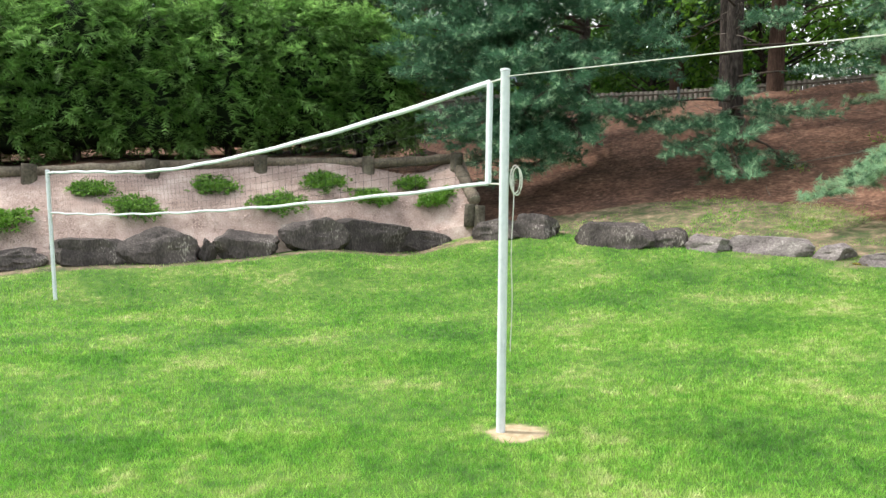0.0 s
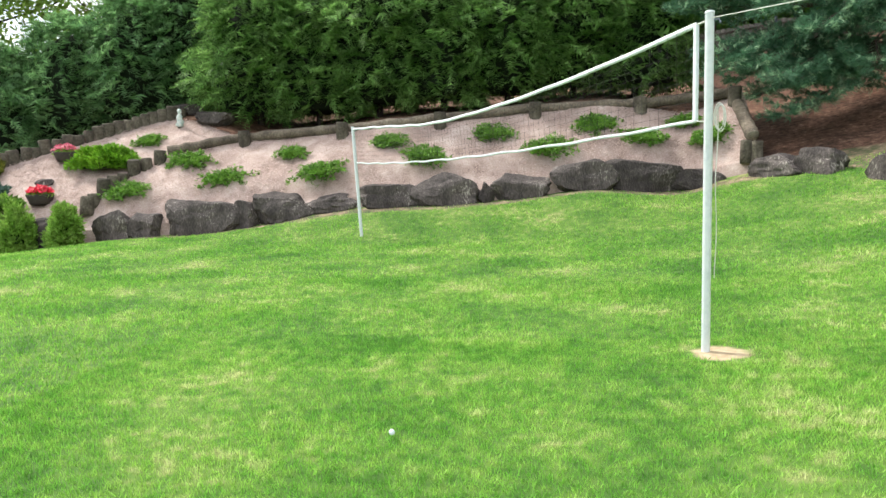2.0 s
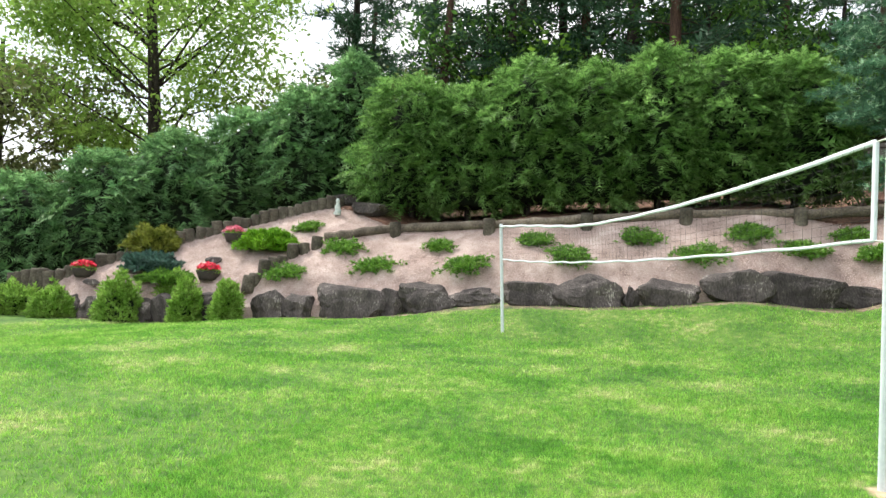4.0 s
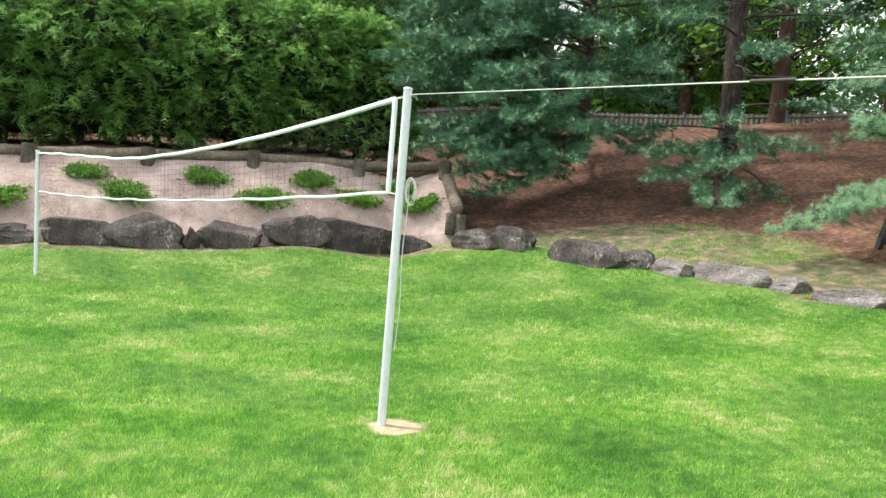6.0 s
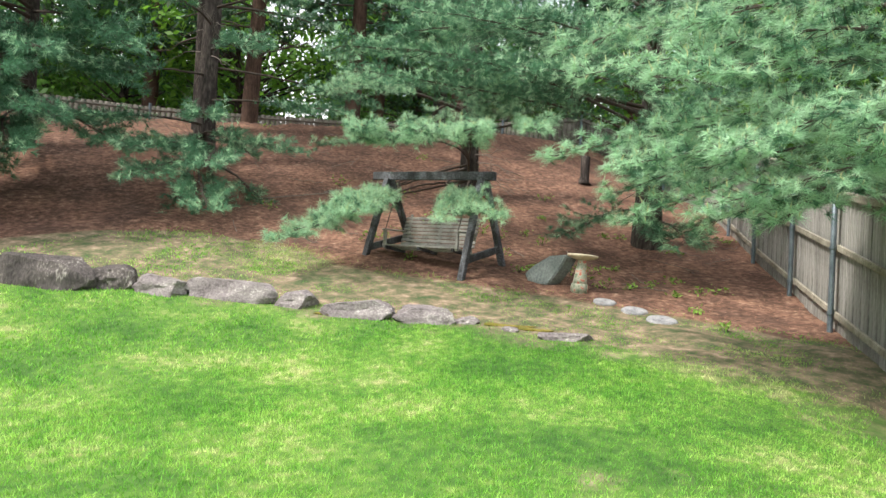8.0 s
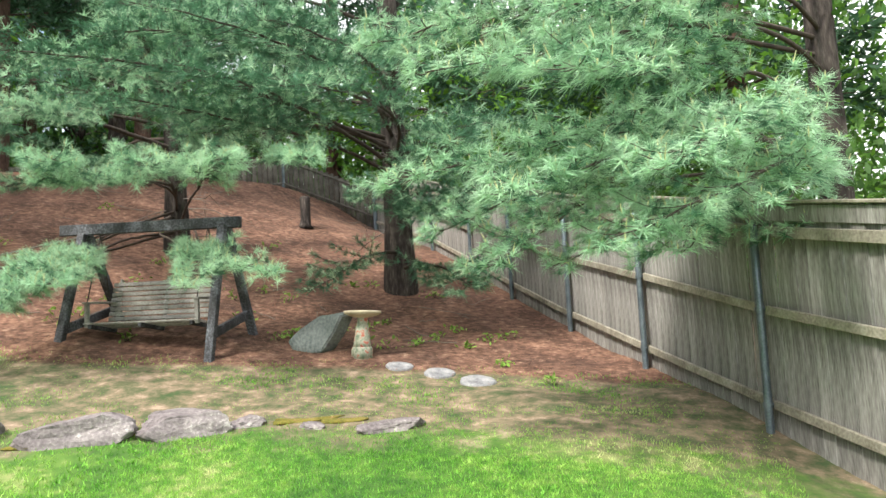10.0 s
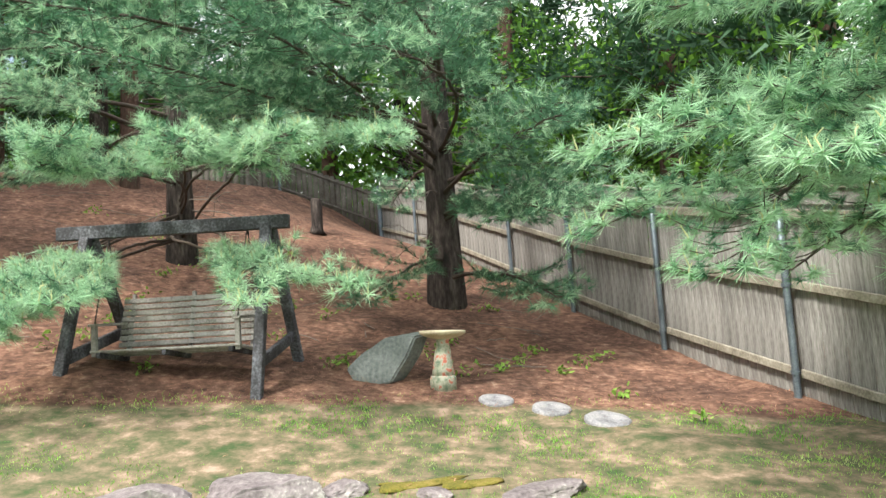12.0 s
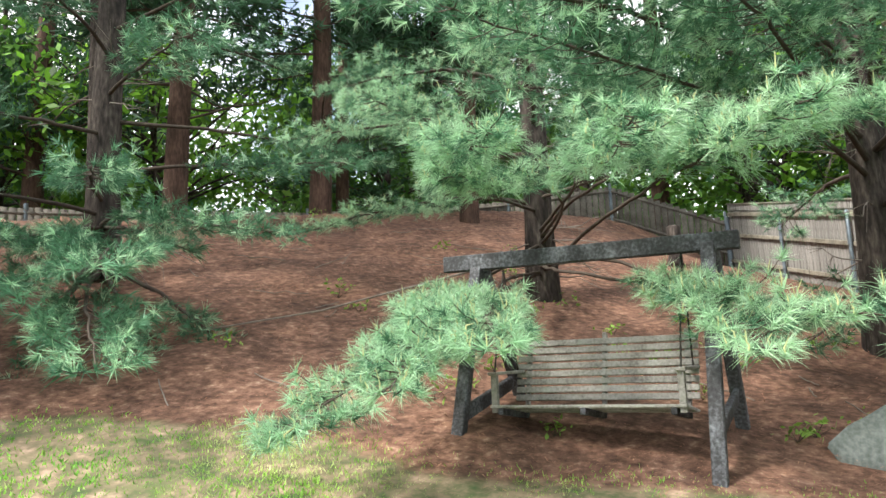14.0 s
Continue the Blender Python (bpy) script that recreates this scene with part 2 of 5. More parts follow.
TUB = mat("dark_tub", [(0.035, 0.03, 0.028), (0.09, 0.075, 0.065)], scale=8, rough=0.8)


# ---------- mesh helpers ----------
rng = np.random.default_rng(11)


def part(name, bm, material, parent=None, label="", smooth=True):
    me = bpy.data.meshes.new(name)
    bm.to_mesh(me)
    bm.free()
    me.materials.append(material)
    if smooth:
        me.shade_smooth()
    ob = new(name, me)
    if parent:
        ob.parent = parent
    if label:
        tagged(ob, label)
    return ob


def soup(name, verts, faces, material, parent=None, label="", smooth=False):
    """A mesh from arrays: verts (n, 3), faces (m, 3 or 4)."""
    verts, faces = np.asarray(verts, dtype=np.float32), np.asarray(faces, dtype=np.int32)
    me = bpy.data.meshes.new(name)
    k = faces.shape[1]
    me.vertices.add(len(verts))
    me.vertices.foreach_set("co", verts.ravel())
    me.loops.add(faces.size)
    me.loops.foreach_set("vertex_index", faces.ravel())
    me.polygons.add(len(faces))
    me.polygons.foreach_set("loop_start", np.arange(0, faces.size, k, dtype=np.int32))
    me.update(calc_edges=True)
    me.validate()
    me.materials.append(material)
    if smooth:
        me.shade_smooth()
    ob = new(name, me)
    if parent:
        ob.parent = parent
    if label:
        tagged(ob, label)
    return ob


def thing(name, label, category, at=(0, 0, 0), group="", kind=""):
    ob = new(name)
    ob.empty_display_size = 0.2
    ob.location = at
    return tagged(ob, label, category, group, kind)


def settle(root):
    """Keep world-built parts where they are under a root that is not at the origin."""
    inv = Matrix.Translation(root.location).inverted()
    for c in root.children:
        c.matrix_parent_inverse = inv
    return root


def bar(bm, p, q, w, h, up=(0, 0, 1), bevel=0.006):
    """A bevelled timber from p to q, w across and h deep."""
    p, q = Vector(p), Vector(q)
    d = (q - p).normalized()
    side = d.cross(Vector(up)).normalized()
    top = side.cross(d).normalized()
    vs = bmesh.ops.create_cube(bm, size=1)["verts"]
    m = Matrix((side * w, d * (q - p).length, top * h)).transposed().to_4x4()
    m.translation = (p + q) / 2
    bmesh.ops.transform(bm, matrix=m, verts=vs)
    if bevel:
        es = list({e for v in vs for e in v.link_edges})
        bmesh.ops.bevel(bm, geom=es, offset=bevel, segments=1, affect="EDGES")


def tube_arrays(pts, radii, sides=6):
    """A tapered tube along pts."""
    pts = np.asarray(pts, dtype=float)
    n = len(pts)
    tan = np.gradient(pts, axis=0)
    tan /= np.linalg.norm(tan, axis=1)[:, None] + 1e-9
    ref = np.where(np.abs(tan[:, 2:3]) > 0.9, np.array([[1.0, 0, 0]]), np.array([[0, 0, 1.0]]))
    a = np.cross(tan, ref)
    a /= np.linalg.norm(a, axis=1)[:, None] + 1e-9
    b = np.cross(tan, a)
    ang = np.arange(sides) * 2 * np.pi / sides
    ring = a[:, None] * np.cos(ang)[None, :, None] + b[:, None] * np.sin(ang)[None, :, None]
    v = (pts[:, None] + ring * np.asarray(radii)[:, None, None]).reshape(-1, 3)
    i, j = np.meshgrid(np.arange(n - 1), np.arange(sides), indexing="ij")
    k = (j + 1) % sides
    f = np.stack([i * sides + j, i * sides + k, (i + 1) * sides + k, (i + 1) * sides + j], -1).reshape(-1, 4)
    return v, f


def join(items):
    vs, fs, o = [], [], 0
    for v, f in items:
        vs.append(v)
        fs.append(f + o)
        o += len(v)
    return np.concatenate(vs), np.concatenate(fs)


def lathe(bm, profile, sides=28):
    rings = []
    for r, z in profile:
        rings.append([bm.verts.new((r * math.cos(i * 2 * math.pi / sides), r * math.sin(i * 2 * math.pi / sides), z)) for i in range(sides)])
    for a, b in zip(rings, rings[1:]):
        for i in range(sides):
            bm.faces.new((a[i], a[(i + 1) % sides], b[(i + 1) % sides], b[i]))
    bm.faces.new(reversed(rings[0]))
    bm.faces.new(rings[-1])


def unit(v):
    return v / (np.linalg.norm(v, axis=-1, keepdims=True) + 1e-9)


def flakes(pos, axis, length, width, droop=0.0, spread=0.6, per=5):
    """Feathery sprays: at each pos a fan of pointed blades along axis. Returns verts, tris."""
    n = len(pos)
    ax = unit(np.repeat(axis, per, 0) + spread * rng.normal(size=(n * per, 3)))
    ax[:, 2] -= droop
    ax = unit(ax)
    side = unit(np.cross(ax, rng.normal(size=(n * per, 3))))
    ln = (np.repeat(np.broadcast_to(length, (n,)), per) * rng.uniform(0.6, 1.15, n * per))[:, None]
    base = np.repeat(pos, per, 0) + 0.12 * ln * rng.normal(size=(n * per, 3))
    w = width * ln
    v = np.stack([base + ax * ln * 0.15 - side * w, base + ax * ln * 0.15 + side * w, base + ax * ln], 1).reshape(-1, 3)
    return v, np.arange(len(v)).reshape(-1, 3)


def leaves(pos, size, flat=0.5):
    """Four-cornered leaves at random turns."""
    n = len(pos)
    nor = unit(rng.normal(size=(n, 3)) + np.array([0, 0, flat]))
    a = unit(np.cross(nor, rng.normal(size=(n, 3))))
    b = np.cross(nor, a)
    s = (size * rng.uniform(0.6, 1.3, n))[:, None]
    v = np.stack([pos - a * s, pos - b * s * 0.5, pos + a * s, pos + b * s * 0.5], 1).reshape(-1, 3)
    return v, np.arange(len(v)).reshape(-1, 4)


# ---------- the lie of the land ----------
def sp(v):
    return np.log1p(np.exp(-np.abs(v))) + np.maximum(v, 0)


def ss(v):
    v = np.clip(v, 0, 1)
    return v * v * (3 - 2 * v)


def lawn_z(x, y):
    """Lawn that climbs gently to the north-east, and the wooded bank behind it."""
    x, y = np.asarray(x, float), np.asarray(y, float)
    p = 0.5 * x + 0.866 * y
    p = np.minimum(p, 25) - 0.6 * np.clip(p - 25, 0, 9)
    z = 0.088 * sp(np.minimum(x, 32) - 1.5) + 0.012 * np.clip(y, -30, 40) - 0.04
    z = z + (0.16 * sp((p - 11) / 0.8) + 0.17 * sp(p - 17)) * np.clip((x + 2) / 6, 0, 1)
    z = z - 0.4 * np.exp(-((x - 8.8) / 2.6) ** 2 - ((y - 2.2) / 1.7) ** 2) - 0.28 * sp(np.minimum(x, 30) - 20.5) * (1 - ss((y - 12) / 5)) * ss((y - 4) / 4)
    return z + 0.5 * ss((x + 7.5) / 4) * ss((y - 11.8) / 3) * (1 - ss((x - 0.5) / 2.5)) - 0.28 * ss((-7.5 - x) / 4)


def wall_y(x):
    """The line of the boulder wall at the foot of the gravel bed."""
    return np.interp(x, [-16, -12, -8.4, -7, -4, 0, 3.2, 4.4], [12.9, 13, 13.6, 14, 14.4, 15, 15.35, 14.7])


def edge_y(x):
    """The line of logs and stubs along the top of the gravel bed."""
    return np.interp(x, [-16.5, -14.7, -11.1, -10.1, -9, -6.9, -4.5, -2.4, -0.3, 2, 3.9], [12.95, 13.3, 15.9, 16.6, 17.05, 16.35, 16.2, 16.45, 16.8, 17.0, 16.6])


def bed_z(x, y):
    x, y = np.asarray(x, float), np.asarray(y, float)
    yb = wall_y(x)
    return lawn_z(x, yb) + 0.5 + (0.62 + 0.1 * ss((x + 8) / 8)) * (np.minimum(y, edge_y(x)) - yb)


def ground_z(x, y):
    x, y = np.asarray(x, float), np.asarray(y, float)
    d = y - wall_y(x)
    up = bed_z(x, y) - 0.06 + (0.1 + 0.16 * np.minimum(y - edge_y(x), 9)) * (y > edge_y(x))
    w = ss((d - 0.45) / 0.3) * (1 - ss((x - 3.8) / 0.4)) * (1 - ss((-15 - x) / 3))
    z = lawn_z(x, y)
    return z + np.maximum(up - z, 0) * w


def stone_x(y):
    """The row of field stones between lawn and wood."""
    return np.interp(y, [-5, 3.4, 6.3, 8.1, 8.9, 9.8, 10.5, 11.4, 12.5, 13.9, 14.6, 15.2, 17], [8.5, 9.2, 9.2, 8.75, 8.3, 7.95, 7.5, 6.9, 5.95, 5.1, 4.3, 3.6, 2.0])


def zones(x, y):
    q = x - stone_x(np.minimum(y, 17))
    behind = (y > edge_y(x) - 0.1) & (x < 4.4)
    litter = np.where(behind, 1.0, ss((q - 1.75 - 1.4 * ss((y - 10.5) / 2.2) + 2.4 * ss((y - 14.3) / 1.6)) / 1.2))
    dry = np.maximum(ss((q + 0.1) / 0.5) * (1 - 0.35 * ss((y - 9.5) / 2)), np.exp(-((y - wall_y(x) + 0.35) / 0.22) ** 2) * (x < 4.6))
    dry = np.maximum(dry, 0.45 * ss((x - 7.2) / 2.0) * (y < 7.5) + 0.32 * ss((3.2 - y) / 2) * (x > 0) + 0.42 * np.exp(-((x - 5.2) / 2.4) ** 2 - ((y - 3.4) / 1.8) ** 2))
    dry = np.maximum(dry, 0.5 * ss((q + 1.6) / 1.6) * (y < 11))
    soil = np.exp(-(((x - 1.42) / 0.22) ** 2 + ((y - 4.76) / 0.22) ** 2) ** 2)
    soil = np.maximum(soil, 0.5 * np.exp(-(((x - 9.3) / 0.8) ** 2 + ((y - 5.6) / 0.35) ** 2) ** 2))
    return litter, dry, soil


def ground():
    gx = np.unique(np.concatenate([-np.geomspace(25, 900, 14), np.arange(-24, 34.01, 0.2), np.geomspace(36, 900, 14)]))
    gy = np.unique(np.concatenate([-np.geomspace(8, 900, 16), np.arange(-7, 20.01, 0.16), np.arange(20.5, 44, 0.5), np.geomspace(46, 900, 14)]))
    X, Y = np.meshgrid(gx, gy, indexing="ij")
    Z = ground_z(X, Y)
    near = (np.abs(X) < 40) & (np.abs(Y) < 45)
    q = X - stone_x(np.minimum(Y, 17))
    bumps = np.array([noise.noise(Vector((a * 0.9, b * 0.9, 0))) for a, b in zip(X.ravel(), Y.ravel())]).reshape(X.shape)
    Z = Z + near * bumps * np.where(q > 1, 0.05, 0.012)
    nx, ny = X.shape
    i, j = np.meshgrid(np.arange(nx - 1), np.arange(ny - 1), indexing="ij")
    f = np.stack([i * ny + j, (i + 1) * ny + j, (i + 1) * ny + j + 1, i * ny + j + 1], -1).reshape(-1, 4)
    ob = soup("ground", np.stack([X, Y, Z], -1).reshape(-1, 3), f, GROUND, smooth=True)
    for name, val in zip(("litter", "dry", "soil"), zones(X, Y)):
        a = ob.data.attributes.new(name, "FLOAT", "POINT")
        a.data.foreach_set("value", np.asarray(val, np.float32).ravel())
    return tagged(ob, "mown green lawn rising to a bank of red pine needles", "ground", kind="structure")


ground()


def grass(name, x0, x1, y0, y1, per_m2, width, height, label):
    n = int((x1 - x0) * (y1 - y0) * per_m2)
    x, y = rng.uniform(x0, x1, n), rng.uniform(y0, y1, n)
    litter, dry, soil = zones(x, y)
    clump = np.array([noise.noise(Vector((a * 2.2, b * 2.2, 3))) for a, b in zip(x, y)])
    keep = (rng.uniform(size=n) > np.maximum(np.maximum(litter * 1.05, dry * (0.66 - 0.9 * clump)), soil * 1.5)) & (y < wall_y(x) - 0.15)
    x, y, dry = x[keep], y[keep], dry[keep]
    n = len(x)
    base = np.stack([x, y, ground_z(x, y) - 0.01], 1)
    lean = np.concatenate([rng.normal(0, 0.45, (n, 2)), np.ones((n, 1))], 1)
    h = (height * rng.uniform(0.5, 1.25, n) * (1 - 0.35 * dry))[:, None]
    a = rng.uniform(0, 2 * np.pi, n)
    side = np.stack([np.cos(a), np.sin(a), 0 * a], 1) * width
    v = np.stack([base - side, base + side, base + lean * h], 1).reshape(-1, 3)
    tagged(soup(name, v, np.arange(len(v)).reshape(-1, 3), BLADE), label, "grass", kind="stuff")


grass("lawn_grass", 2.0, 9.6, 0.9, 2.4, 2600, 0.004, 0.045, "short blades of the lawn by the fence")
grass("lawn_grass", -2.8, 4.2, 1.9, 5.2, 7500, 0.0038, 0.038, "short green blades of the mown lawn")
grass("lawn_grass", 4.2, 8.6, 2.4, 8.2, 4200, 0.004, 0.04, "green and straw coloured blades of the mown lawn")
grass("lawn_grass", -2.8, 4.2, 5.2, 8.2, 3000, 0.005, 0.042, "short green blades beyond the net post")
grass("lawn_grass", -12.5, -2.8, 2.5, 8.2, 1700, 0.006, 0.045, "short green blades of the lawn's far side")
grass("lawn_grass", -13, 9.2, 8.2, 15.2, 1000, 0.008, 0.045, "short green blades of the farther lawn")
grass("lawn_grass", 8.4, 12.5, 3.2, 13.0, 2300, 0.004, 0.045, "thin dry grass beside the field stones")


def gravel_bed():
    gx = np.arange(-15.2, 4.01, 0.12)
    t = np.linspace(0, 1, 30)
    X = np.repeat(gx[:, None], 30, 1)
    Y = wall_y(X) + 0.04 + (edge_y(X) - wall_y(X) - 0.04) * t[None] ** 1.3
    Z = bed_z(X, Y) - 0.3 * (1 - ss((Y - wall_y(X) - 0.05) / 0.7))
    Z = Z + np.array([0.05 * noise.noise(Vector((a * 1.3, b * 1.3, 7))) for a, b in zip(X.ravel(), Y.ravel())]).reshape(X.shape)
    nx, ny = X.shape
    i, j = np.meshgrid(np.arange(nx - 1), np.arange(ny - 1), indexing="ij")
    f = np.stack([i * ny + j, (i + 1) * ny + j, (i + 1) * ny + j + 1, i * ny + j + 1], -1).reshape(-1, 4)
    top = np.stack([X, Y, Z], -1).reshape(-1, 3)
    rim = np.concatenate([np.arange(ny), np.arange(1, nx) * ny + ny - 1, (nx - 1) * ny + np.arange(ny - 2, -1, -1), np.arange(nx - 2, 0, -1) * ny])
    low = top[rim] - np.array([0, 0, 0.5])
    k = np.arange(len(rim))
    skirt = np.stack([rim, np.roll(rim, -1), len(top) + np.roll(k, -1), len(top) + k], 1)
    ob = soup("gravel_bed", np.concatenate([top, low]), np.concatenate([f, skirt]), GRAVEL, smooth=True)
    tagged(ob, "sloping bed of pink crushed gravel", "gravel bed", kind="structure")
    n = 44000
    x = rng.uniform(-15, 3.95, n)
    y = wall_y(x) + (edge_y(x) - wall_y(x)) * rng.uniform(0.03, 1, n)
    pos = np.stack([x, y, bed_z(x, y) + 0.008 - 0.3 * (1 - ss((y - wall_y(x) - 0.05) / 0.7))], 1)
    tet = np.array([[1, 0, -0.4], [-0.6, 0.85, -0.4], [-0.6, -0.85, -0.4], [0, 0, 0.9]])
    a = rng.uniform(0, 6.28, n)
    s = rng.uniform(0.009, 0.02, n)
    R = np.stack([np.stack([np.cos(a), -np.sin(a), 0 * a], 1), np.stack([np.sin(a), np.cos(a), 0 * a], 1), np.stack([0 * a, 0 * a, 1 + 0 * a], 1)], 1)
    v = pos[:, None] + np.einsum("nij,kj->nki", R, tet) * s[:, None, None]
    f = (np.arange(n)[:, None, None] * 4 + np.array([[0, 1, 3], [1, 2, 3], [2, 0, 3]])[None]).reshape(-1, 3)
    tagged(soup("gravel", v.reshape(-1, 3), f, PEBBLE), "loose pink crushed stones of the bed", "gravel", kind="stuff")


gravel_bed()


# ---------- stones ----------
def rock(name, at, size, turn, material, seed, label, group="", cuts=7, sink=0.25, tilt=0.0, category="boulder"):
    """A hewn boulder: a ball cut by rough planes and roughened. at: middle of the foot."""
    r = random.Random(seed)
    bm = bmesh.new()
    bmesh.ops.create_icosphere(bm, subdivisions=4, radius=0.62)
    planes = []
    for i in range(cuts):
        a, e = r.uniform(0, 6.28), r.uniform(-0.25, 0.9)
        planes.append((Vector((math.cos(a) * math.cos(e), math.sin(a) * math.cos(e), math.sin(e))), r.uniform(0.33, 0.46)))
    planes.append((Vector((r.uniform(-0.4, 0.4), r.uniform(-0.3, 0.1), 1)).normalized(), r.uniform(0.38, 0.5)))
    planes.append((Vector((r.uniform(-0.3, 0.3), -1, 0.2)).normalized(), 0.34))
    for v in bm.verts:
        for nrm, d in planes:
            over = v.co.dot(nrm) - d
            if over > 0:
                v.co -= nrm * over * 0.985
        s = Vector((seed * 1.7, 0, 0))
        v.co += v.co.normalized() * (0.07 * noise.noise(v.co * 2.3 + s) + 0.045 * noise.noise(v.co * 5 + s) + 0.03 * noise.noise(v.co * 12 + s) + 0.014 * noise.noise(v.co * 25 + s))
    zs = [v.co.z for v in bm.verts]
    lo, hi = min(zs), max(zs)
    xs, ys = [v.co.x for v in bm.verts], [v.co.y for v in bm.verts]
    wx, wy = max(xs) - min(xs), max(ys) - min(ys)
    m = pose(at[0], at[1], at[2], 0, tilt, turn)
    for v in bm.verts:
        z = (v.co.z - lo) / (hi - lo)
        v.co = Vector((v.co.x / wx * size[0], v.co.y / wy * size[1], (z * (1 + sink) - sink) * size[2]))
    ob = part(name, bm, material)
    ob.data.set_sharp_from_angle(angle=radians(22))
    ob.matrix_world = m
    return tagged(ob, label, category, group)


# wall of dark boulders: x, width, height
WALL = [(-14.6, 0.8, 0.45), (-13.7, 0.7, 0.5), (-12.9, 0.7, 0.5), (-12.3, 0.6, 0.5), (-11.6, 0.75, 0.5), (-11.0, 0.62, 0.62), (-10.02, 0.66, 0.6), (-8.71, 0.74, 0.6), (-8.07, 0.63, 0.5), (-7.06, 1.52, 0.7), (-6.07, 0.52, 0.55), (-5.35, 1.14, 0.6), (-4.23, 1.06, 0.38), (-3.14, 1.28, 0.47), (-1.99, 1.34, 0.65), (-1.24, 0.32, 0.42), (-0.52, 1.43, 0.5), (0.75, 1.29, 0.62), (1.97, 1.56, 0.63), (2.9, 0.94, 0.38), (4.16, 1.0, 0.52), (4.82, 0.95, 0.6)]
for i, (x, w, h) in enumerate(WALL):
    y = float(wall_y(x)) if x < 4 else (14.55 if x < 4.5 else 14.05)
    slope = math.degrees(math.atan2(float(wall_y(x + 0.4) - wall_y(x - 0.4)), 0.8)) if x < 3.6 else -42
    rock("boulder", (x, y + 0.1, float(lawn_z(x, y - 0.2)) - 0.02), (w * 1.17, 0.85 if x < 4 else 0.6, h * (1.05 if x < 4 else 0.85)), slope, STONE, 10 + i,
         ("wide" if w > 1.3 else "squat" if h < 0.55 else "upright") + " dark grey boulder in the retaining wall", "boulders of the retaining wall", tilt=random.uniform(-4, 4))
# field stones along the lawn: x, y, width, height
for i, (x, y, w, h) in enumerate([(5.75, 12.55, 1.5, 0.5), (6.42, 12.02, 0.62, 0.36), (6.85, 11.35, 0.8, 0.28), (7.42, 10.62, 1.25, 0.3), (7.87, 9.84, 0.55, 0.26), (8.22, 9.02, 0.95, 0.25), (8.72, 8.28, 0.78, 0.23), (9.06, 7.86, 0.36, 0.11), (9.28, 6.52, 0.66, 0.11), (9.15, 7.25, 0.22, 0.07)]):
    rock("field_stone", (x, y, float(lawn_z(x, y)) - 0.01), (w * 1.05, 0.55 if h > 0.2 else 0.3, h * 0.85), -55, PALE if i > 1 else STONE, 60 + i,
         ("low rounded" if h > 0.2 else "flat sunken") + " grey field stone with pale lichen beside the lawn", "field stones along the lawn", cuts=3, sink=0.7, category="stone")


def leaning_slab():
    bm = bmesh.new()
    out = [(-0.02, 0.16), (0.1, 0), (0.36, -0.03), (0.52, 0.0), (0.68, 0.24), (0.77, 0.45), (0.66, 0.48), (0.44, 0.46), (0.16, 0.31)]
    face = bm.faces.new([bm.verts.new((0.25 * z, -u, z)) for u, z in out])
    ext = bmesh.ops.extrude_face_region(bm, geom=[face])
    bmesh.ops.translate(bm, vec=(0.24, -0.07, 0.02), verts=[g for g in ext["geom"] if isinstance(g, bmesh.types.BMVert)])
    bmesh.ops.bevel(bm, geom=list(bm.edges), offset=0.018, segments=2, affect="EDGES")
    bmesh.ops.triangulate(bm, faces=list(bm.faces))
    bmesh.ops.subdivide_edges(bm, edges=[e for e in bm.edges if e.calc_length() > 0.12], cuts=3, use_grid_fill=True)
    bmesh.ops.recalc_face_normals(bm, faces=list(bm.faces))
    for v in bm.verts:
        v.co += Vector((1, 0.6, 0.6)) * 0.02 * noise.noise(v.co * 5)
    ob = part("leaning_slab", bm, SLATE, smooth=False)
    ob.matrix_world = pose(11.7, 8.78, float(ground_z(11.75, 8.45)) - 0.04, 0, 0, -8)
    tagged(ob, "large grey green slab of stone leaning beside the birdbath", "stone")


leaning_slab()
rock("bed_stone", (-10.84, 14.5, float(bed_z(-10.84, 14.5))), (0.4, 0.25, 0.15), 20, STONE, 92, "small brown stone lying on the gravel", cuts=4, category="stone")
rock("bed_stone", (-13.3, 13.35, float(bed_z(-13.3, 13.35))), (0.4, 0.2, 0.12), 30, STONE, 93, "small flat stone lying on the gravel", cuts=4, category="stone")
rock("edge_stone", (-8.0, 16.9, float(ground_z(-8.0, 16.9))), (1.0, 0.6, 0.3), 10, STONE, 94, "low grey rock behind the log edging", cuts=5, category="stone")
rock("edge_stone", (-9.0, 17.4, float(ground_z(-9.0, 17.4))), (0.7, 0.5, 0.28), 40, STONE, 95, "low grey rock beside the figurine", cuts=5, category="stone")


def moss_patch(x, y, w):
    bm = bmesh.new()
    bmesh.ops.create_uvsphere(bm, u_segments=20, v_segments=8, radius=0.5)
    for v in bm.verts:
        v.co = Vector((v.co.x * w, v.co.y * 0.26, max(v.co.z, -0.1) * 0.06))
        v.co += Vector((v.co.x, v.co.y, 0.03)) * 0.7 * noise.noise(v.co * 7 + Vector((x, y, 0)))
    ob = part("moss_patch", bm, MOSS)
    ob.matrix_world = pose(x, y, float(ground_z(x, y)) - 0.015, 0, 0, -58)
    tagged(ob, "yellow green moss cushion between the field stones", "moss", "moss along the stones")


